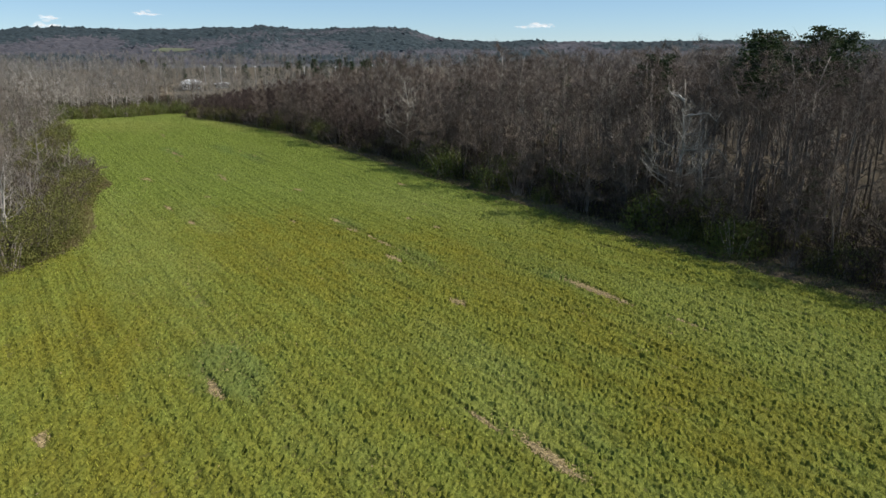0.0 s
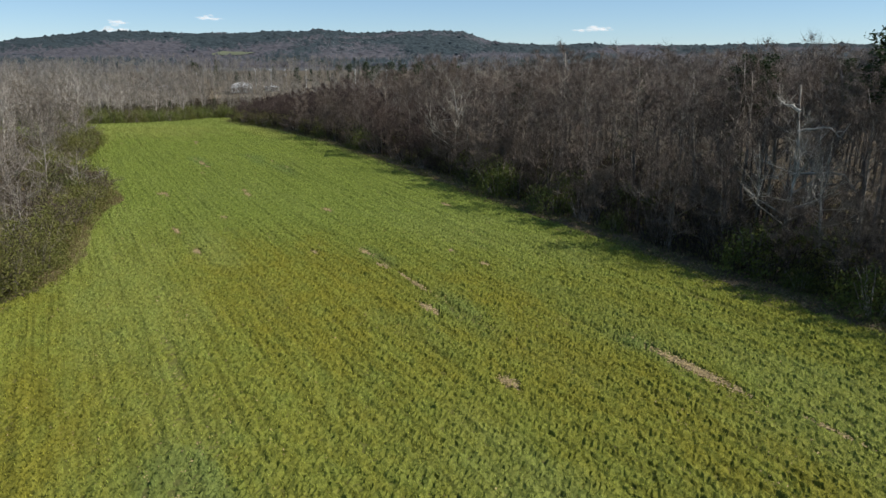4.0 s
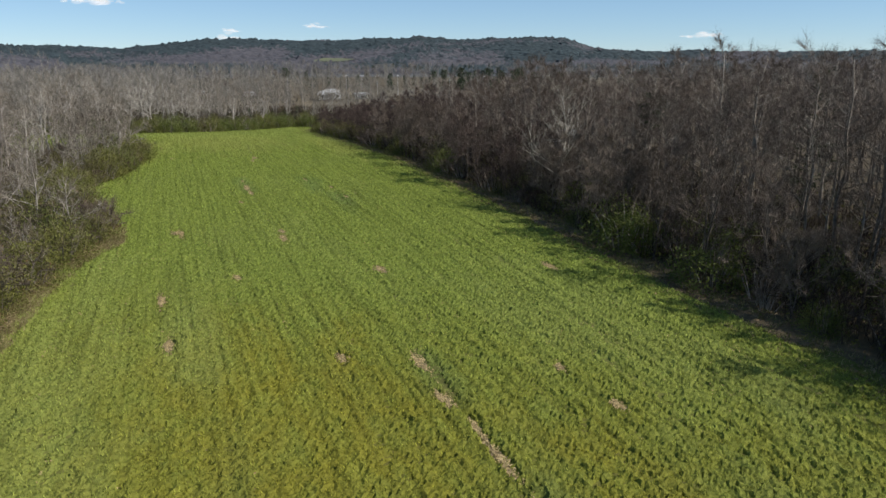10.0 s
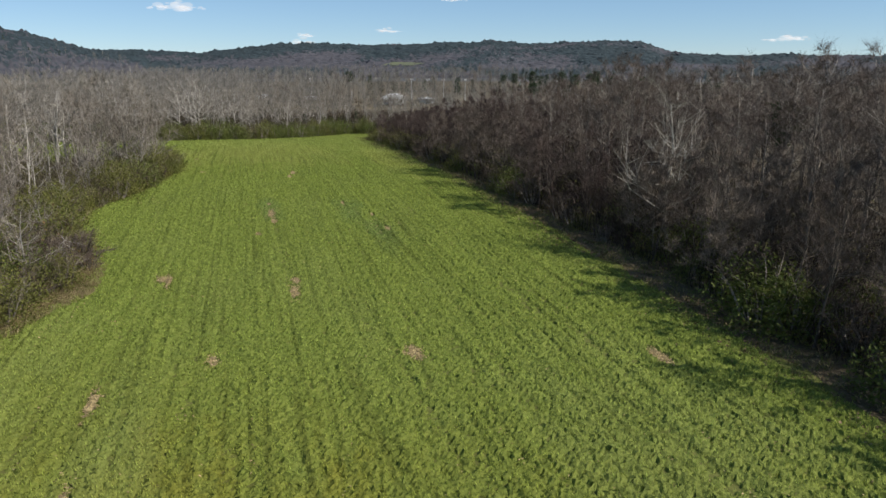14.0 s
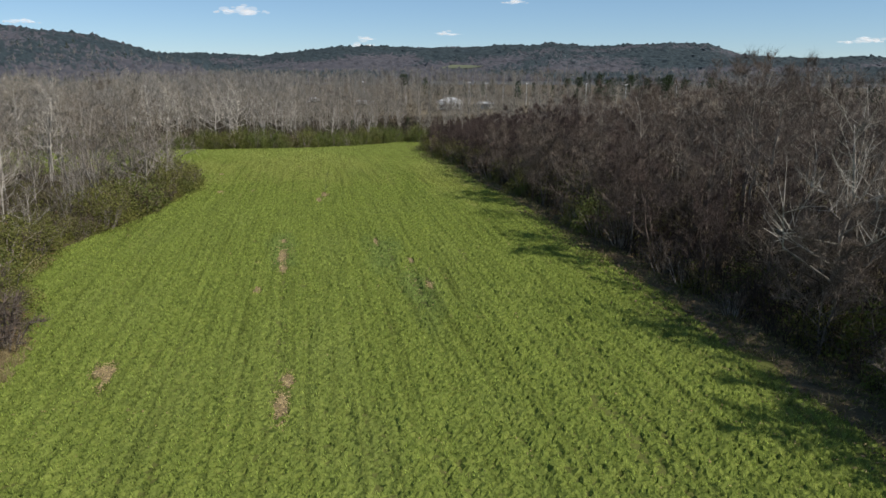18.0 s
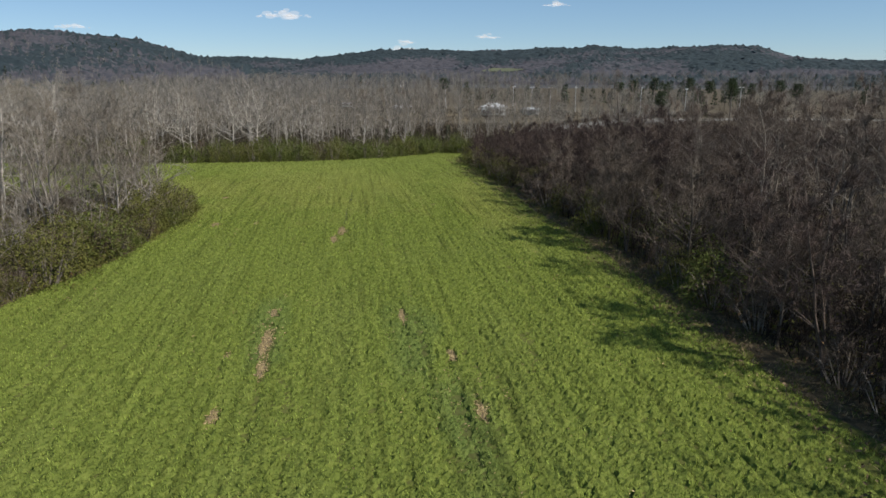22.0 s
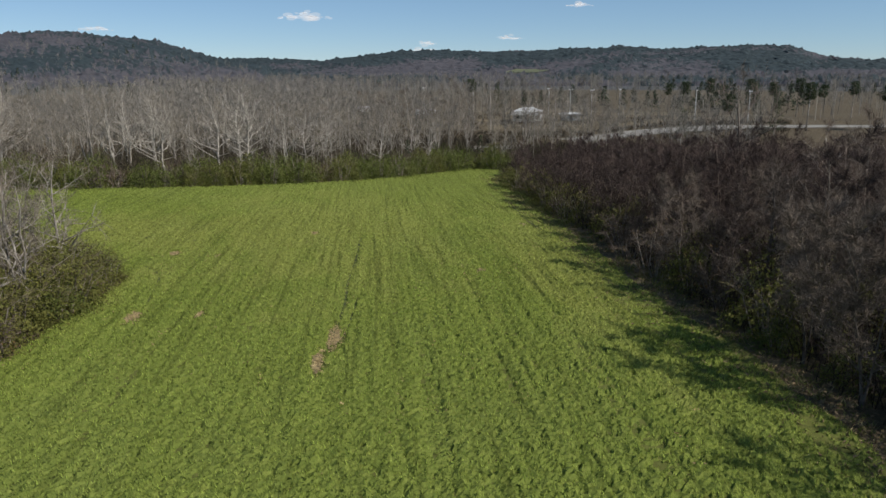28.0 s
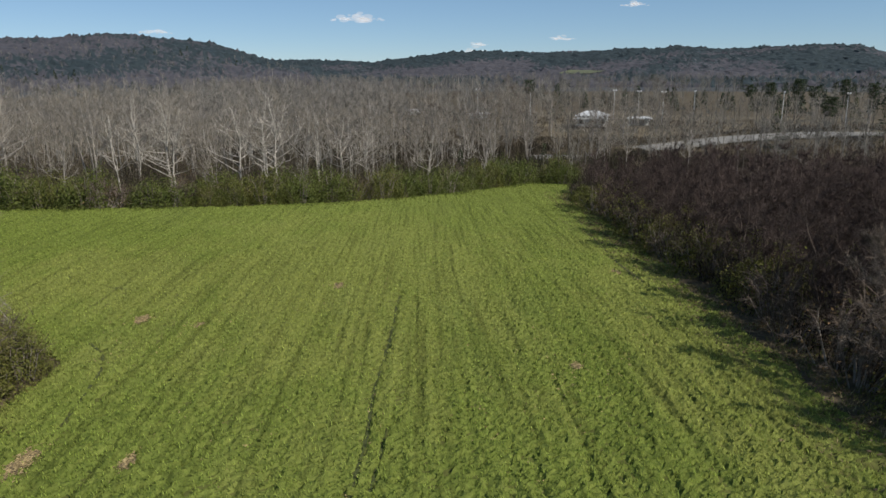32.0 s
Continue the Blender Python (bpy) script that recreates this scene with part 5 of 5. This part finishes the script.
def valley_brush():
    """Tangled grey brush and tan grass between the hedge and the road."""
    rng = np.random.default_rng(71)
    x, y = rng.uniform(-215, -45, 15000), rng.uniform(262, 400, 15000)
    base, way = [], []
    for a, q in zip(x, y):
        if inside(a, q, FIELD) or inside(a, q, ROAD) or from_edge(a, q, FAR_EDGE)[0] < 3 or (inside(a, q, YARD) and rng.uniform() < 0.7):
            continue
        if noise.noise((a / 9, q / 9, 2)) < -0.25:
            continue
        h = rng.uniform(1.0, 4.2) * (1.2 if q < 330 else 0.6)
        for j in range(5):
            base.append((a + rng.normal() * 0.5, q + rng.normal() * 0.5, ground_z(a, q) - 0.1))
            way.append(np.array([rng.normal() * 0.3, rng.normal() * 0.3, 1.0]) * h * rng.uniform(0.5, 1.0))
    f = Heap()
    f.needles(base, way, 0.05)
    tagged(new("valley_brush", tri_mesh("valley_brush", *f.arrays(), [M_THORN])), "tangled grey brush between hedge and road", "undergrowth", kind="stuff")


valley_brush()


def conifer(seed, H):
    """A far evergreen: a thin trunk and tiers of drooping foliage scraps."""
    g = np.random.default_rng(seed)
    w, f = Heap(), Heap()
    w.tube([(0, 0, 0), (0, 0, H)], [0.014 * H, 0.002 * H], 3, False)
    n = 120
    k = g.uniform(0.22, 1.0, n)
    a, r = g.uniform(0, 6.28, n), 0.27 * H * (1.05 - k) ** 0.6 * g.uniform(0.3, 1.1, n)
    f.leaves(np.stack([r * np.cos(a), r * np.sin(a), k * H], 1), 0.052 * H, g, 0.4)
    (v1, t1), (v2, t2) = w.arrays(), f.arrays()
    return np.concatenate([v1, v2]), np.concatenate([t1, t2 + len(v1)]), np.concatenate([np.zeros(len(t1), int), np.ones(len(t2), int)]), H


woods("pines_far", [(x, y, h * rng.uniform(0.42, 0.74)) for (x, y, h), p in zip(far, pick) if p][:700], [conifer(560 + i, 14.0) for i in range(4)], [M_WOODS_SHADED, M_VALLEY_PINE], "dark green pines among the valley woods", rng)


def slope_woods():
    """The forest on the hills as one rough canopy: pines in blocks and along the ridges, bare crowns on the slopes."""
    rng = np.random.default_rng(91)
    radii = np.concatenate([np.arange(820, 1380, 8.5), np.arange(1380, 2110, 7.0)])
    azs = np.radians(np.arange(-36, 74, 0.24))
    n, m = len(radii), len(azs)
    V, kind = [], np.zeros((n, m), int)
    for i, r0 in enumerate(radii):
        for j, a0 in enumerate(azs):
            r, a = r0 + rng.uniform(-3, 3), a0 + rng.uniform(-0.0017, 0.0017)
            x, y = HUB[0] - r * math.sin(a), HUB[1] + r * math.cos(a)
            knoll = a > radians(43) and r < 1560
            green = noise.noise((x / 210, y / 300, 5)) + 0.25 * noise.noise((x / 60, y / 90, 1)) + 0.36 * smooth(1450, 1900, r) - 0.04 + rng.normal() * (0.30 if knoll else 0.13)
            kind[i, j] = 0 if green > 0 else 1
            z = -9.0 if inside(x, y, MEADOW) or i == 0 else (rng.uniform(0.5, 6.0) if kind[i, j] == 0 else rng.uniform(0.0, 3.6)) + (rng.uniform(0, 6.0) if rng.uniform() < 0.12 else 0.0)
            V.append((x, y, ground_z(x, y) + z))
    ids = np.arange(n * m).reshape(n, m)
    A, B, C, D = ids[:-1, :-1].ravel(), ids[:-1, 1:].ravel(), ids[1:, 1:].ravel(), ids[1:, :-1].ravel()
    T = np.concatenate([np.stack([A, C, B], 1), np.stack([A, D, C], 1)])
    k = kind[:-1, :-1].ravel()
    me = tri_mesh("woods_on_hills", V, T, [M_HAZY_PINE, M_HAZY_CROWNS], np.concatenate([k, kind[1:, 1:].ravel()]), soft=True)
    return tagged(new("woods_on_hills", me), "haze-tinted dark pine and bare hardwood forest on the hills", "woods", kind="stuff")


slope_woods()
tagged(sheet("meadow", MEADOW, 30.0, 4.0, M_MEADOW, 5.0), "far pale green meadow on a slope", "meadow", kind="structure")


# ---- house, sheds, poles ----
def box(bm, x0, y0, z0, x1, y1, z1, bevel=0.0):
    made = bmesh.ops.create_cube(bm, size=1.0, matrix=Matrix.LocRotScale(((x0 + x1) / 2, (y0 + y1) / 2, (z0 + z1) / 2), None, (x1 - x0, y1 - y0, z1 - z0)))
    if bevel:
        edges = {e for v in made["verts"] for e in v.link_edges}
        bmesh.ops.bevel(bm, geom=list(edges), offset=bevel, segments=1, affect="EDGES")
    return bm


def one(*a, **k):
    return box(bmesh.new(), *a, **k)


def hip_roof(L, W, z, rise, over, ridge):
    bm = bmesh.new()
    lo = [bm.verts.new((sx * (L / 2 + over), sy * (W / 2 + over), z)) for sx, sy in ((-1, -1), (1, -1), (1, 1), (-1, 1))]
    eave = [bm.verts.new((v.co.x, v.co.y, z + 0.2)) for v in lo]
    a, b = bm.verts.new((-ridge / 2, 0, z + rise)), bm.verts.new((ridge / 2, 0, z + rise))
    bm.faces.new(lo[::-1])
    for i in range(4):
        bm.faces.new((lo[i], lo[(i + 1) % 4], eave[(i + 1) % 4], eave[i]))
    bm.faces.new((eave[0], eave[1], b, a))
    bm.faces.new((eave[1], eave[2], b))
    bm.faces.new((eave[2], eave[3], a, b))
    bm.faces.new((eave[3], eave[0], a))
    return bm


def house(x, y, turn):
    h = thing("house", "white house with pale hipped roof and open porch", "house")
    L, W = 9.5, 7.0
    part("wall", one(-L / 2 + 0.2, -W / 2, 0.0, L / 2, W / 2, 3.4), M_WHITE, h)
    part("roof", hip_roof(L, W, 3.4, 1.7, 0.6, 3.4), M_ROOF, h, "pale metal hipped roof")
    part("porch_floor", one(-L / 2 - 0.5, -W / 2 - 2.6, 0, L / 2 + 0.5, -W / 2 - 0.002, 0.35), M_DARKWOOD, h)
    part("porch_roof", one(-L / 2 - 0.9, -W / 2 - 3.0, 2.75, L / 2 + 0.9, -W / 2 - 0.002, 2.93, 0.03), M_ROOF, h)
    for i in range(5):
        px = -L / 2 + i * L / 4
        part("porch_post", one(px - 0.09, -W / 2 - 2.6, 0.35, px + 0.09, -W / 2 - 2.42, 2.75, 0.01), M_WHITE, h)
    for px in (-3.4, 3.4):
        w = part("window", one(px - 0.6, -W / 2 - 0.06, 1.1, px + 0.6, -W / 2 + 0.02, 2.4, 0.01), M_WHITE, h)
        part("pane", one(px - 0.5, -W / 2 - 0.09, 1.2, px + 0.5, -W / 2 - 0.062, 2.3), M_GLASS, w)
    part("door", one(-0.5, -W / 2 - 0.07, 0.35, 0.5, -W / 2 + 0.02, 2.4, 0.01), M_DARKWOOD, h, "dark timber door")
    h.matrix_basis = pose(x, y, ground_z(x, y) - 0.05, 0, 0, turn)


house(-128, 368, 18)


def shed(x, y, L, W, H, turn, label):
    s = thing("shed", label, "shed", "sheds by the house")
    part("roof", hip_roof(L, W, H, 0.7, 0.4, L * 0.7), M_ROOF, s)
    for i in range(3):
        for sy in (-1, 1):
            px = -L / 2 + 0.2 + i * (L - 0.4) / 2
            part("post", one(px - 0.07, sy * (W / 2 - 0.1) - 0.07, 0, px + 0.07, sy * (W / 2 - 0.1) + 0.07, H), M_DARKWOOD, s)
    part("back_wall", one(-L / 2 + 0.1, W / 2 - 0.35, 0, L / 2 - 0.1, W / 2 - 0.25, H - 0.3), M_WHITE, s)
    s.matrix_basis = pose(x, y, ground_z(x, y) - 0.05, 0, 0, turn)


shed(-115, 376, 7, 3.5, 2.3, 15, "low open shed with pale roof beside house")
shed(-178, 384, 8, 3, 1.6, 25, "low white block shed on tan grass")
shed(-212, 392, 6, 3, 1.8, 25, "small pale shed at the tan clearing")


def lamp_pole(H):
    p = thing("light_pole", "tall pale pole with floodlights on a crossarm", "light pole", "floodlight poles")
    bm = bmesh.new()
    bmesh.ops.create_cone(bm, cap_ends=True, segments=8, radius1=0.16, radius2=0.09, depth=H, matrix=Matrix.Translation((0, 0, H / 2)))
    part("pole", bm, M_STEEL, p)
    part("crossarm", one(-0.8, -0.06, H - 0.45, 0.8, 0.06, H - 0.33, 0.01), M_STEEL, p)
    for px in (-0.6, 0.6):
        part("floodlight", one(px - 0.2, -0.35, H - 0.33, px + 0.2, 0.10, H + 0.03, 0.04), M_LAMP, p)
    return p


POLES = [(-122, 398), (-112, 392), (-132, 402), (-104, 402), (-76, 398), (-58, 392), (-165, 402), (-186, 398), (-40, 420)]
first = None
for i, (x, y) in enumerate(POLES):
    m = pose(x, y, ground_z(x, y) - 0.1, 0, 0, 10 + 23 * i)
    if first is None:
        first = lamp_pole(10.5)
        first.matrix_basis = m
    else:
        copy_at(first, m)


# ---- clouds ----
def cloud(az, el, width, seed):
    rng = np.random.default_rng(seed)
    D = 4300.0
    x, y, z = HUB[0] - D * math.sin(radians(az)), HUB[1] + D * math.cos(radians(az)), 18 + D * math.tan(radians(el))
    W = D * radians(width) / 2
    bm = bmesh.new()
    for i in range(28):
        u = (i - 13.5) / 16 + rng.normal() * 0.12
        r = W * rng.uniform(0.06, 0.24) * max(0.3, 1 - abs(u))
        c = (u * W * math.cos(radians(az)), u * W * math.sin(radians(az)) + rng.normal() * 20, abs(rng.normal()) * 0.13 * W * max(0.2, 1 - abs(u)))
        bmesh.ops.create_icosphere(bm, subdivisions=2, radius=r, matrix=Matrix.LocRotScale(c, None, (1.3, 1.3, 0.55)))
    for f in bm.faces:
        f.smooth = True
    me = bpy.data.meshes.new("cloud")
    bm.to_mesh(me)
    bm.free()
    me.materials.append(M_CLOUD)
    ob = new("cloud", me)
    ob.location = (x, y, z)
    ob.visible_shadow = False
    return tagged(ob, "small white fair-weather cloud low in the sky", "cloud", "fair-weather clouds", "structure")


CLOUDS = [(-7.6, 1.45, 3.6), (28.4, 1.35, 2.6), (22.3, 2.35, 1.2), (37.6, 3.75, 4.4), (16.7, 4.55, 2.2), (21.8, 2.25, 2.0), (28.2, 1.9, 1.6), (52, 2.75, 2.4)]
for i, row in enumerate(CLOUDS):
    cloud(*row, 700 + i)
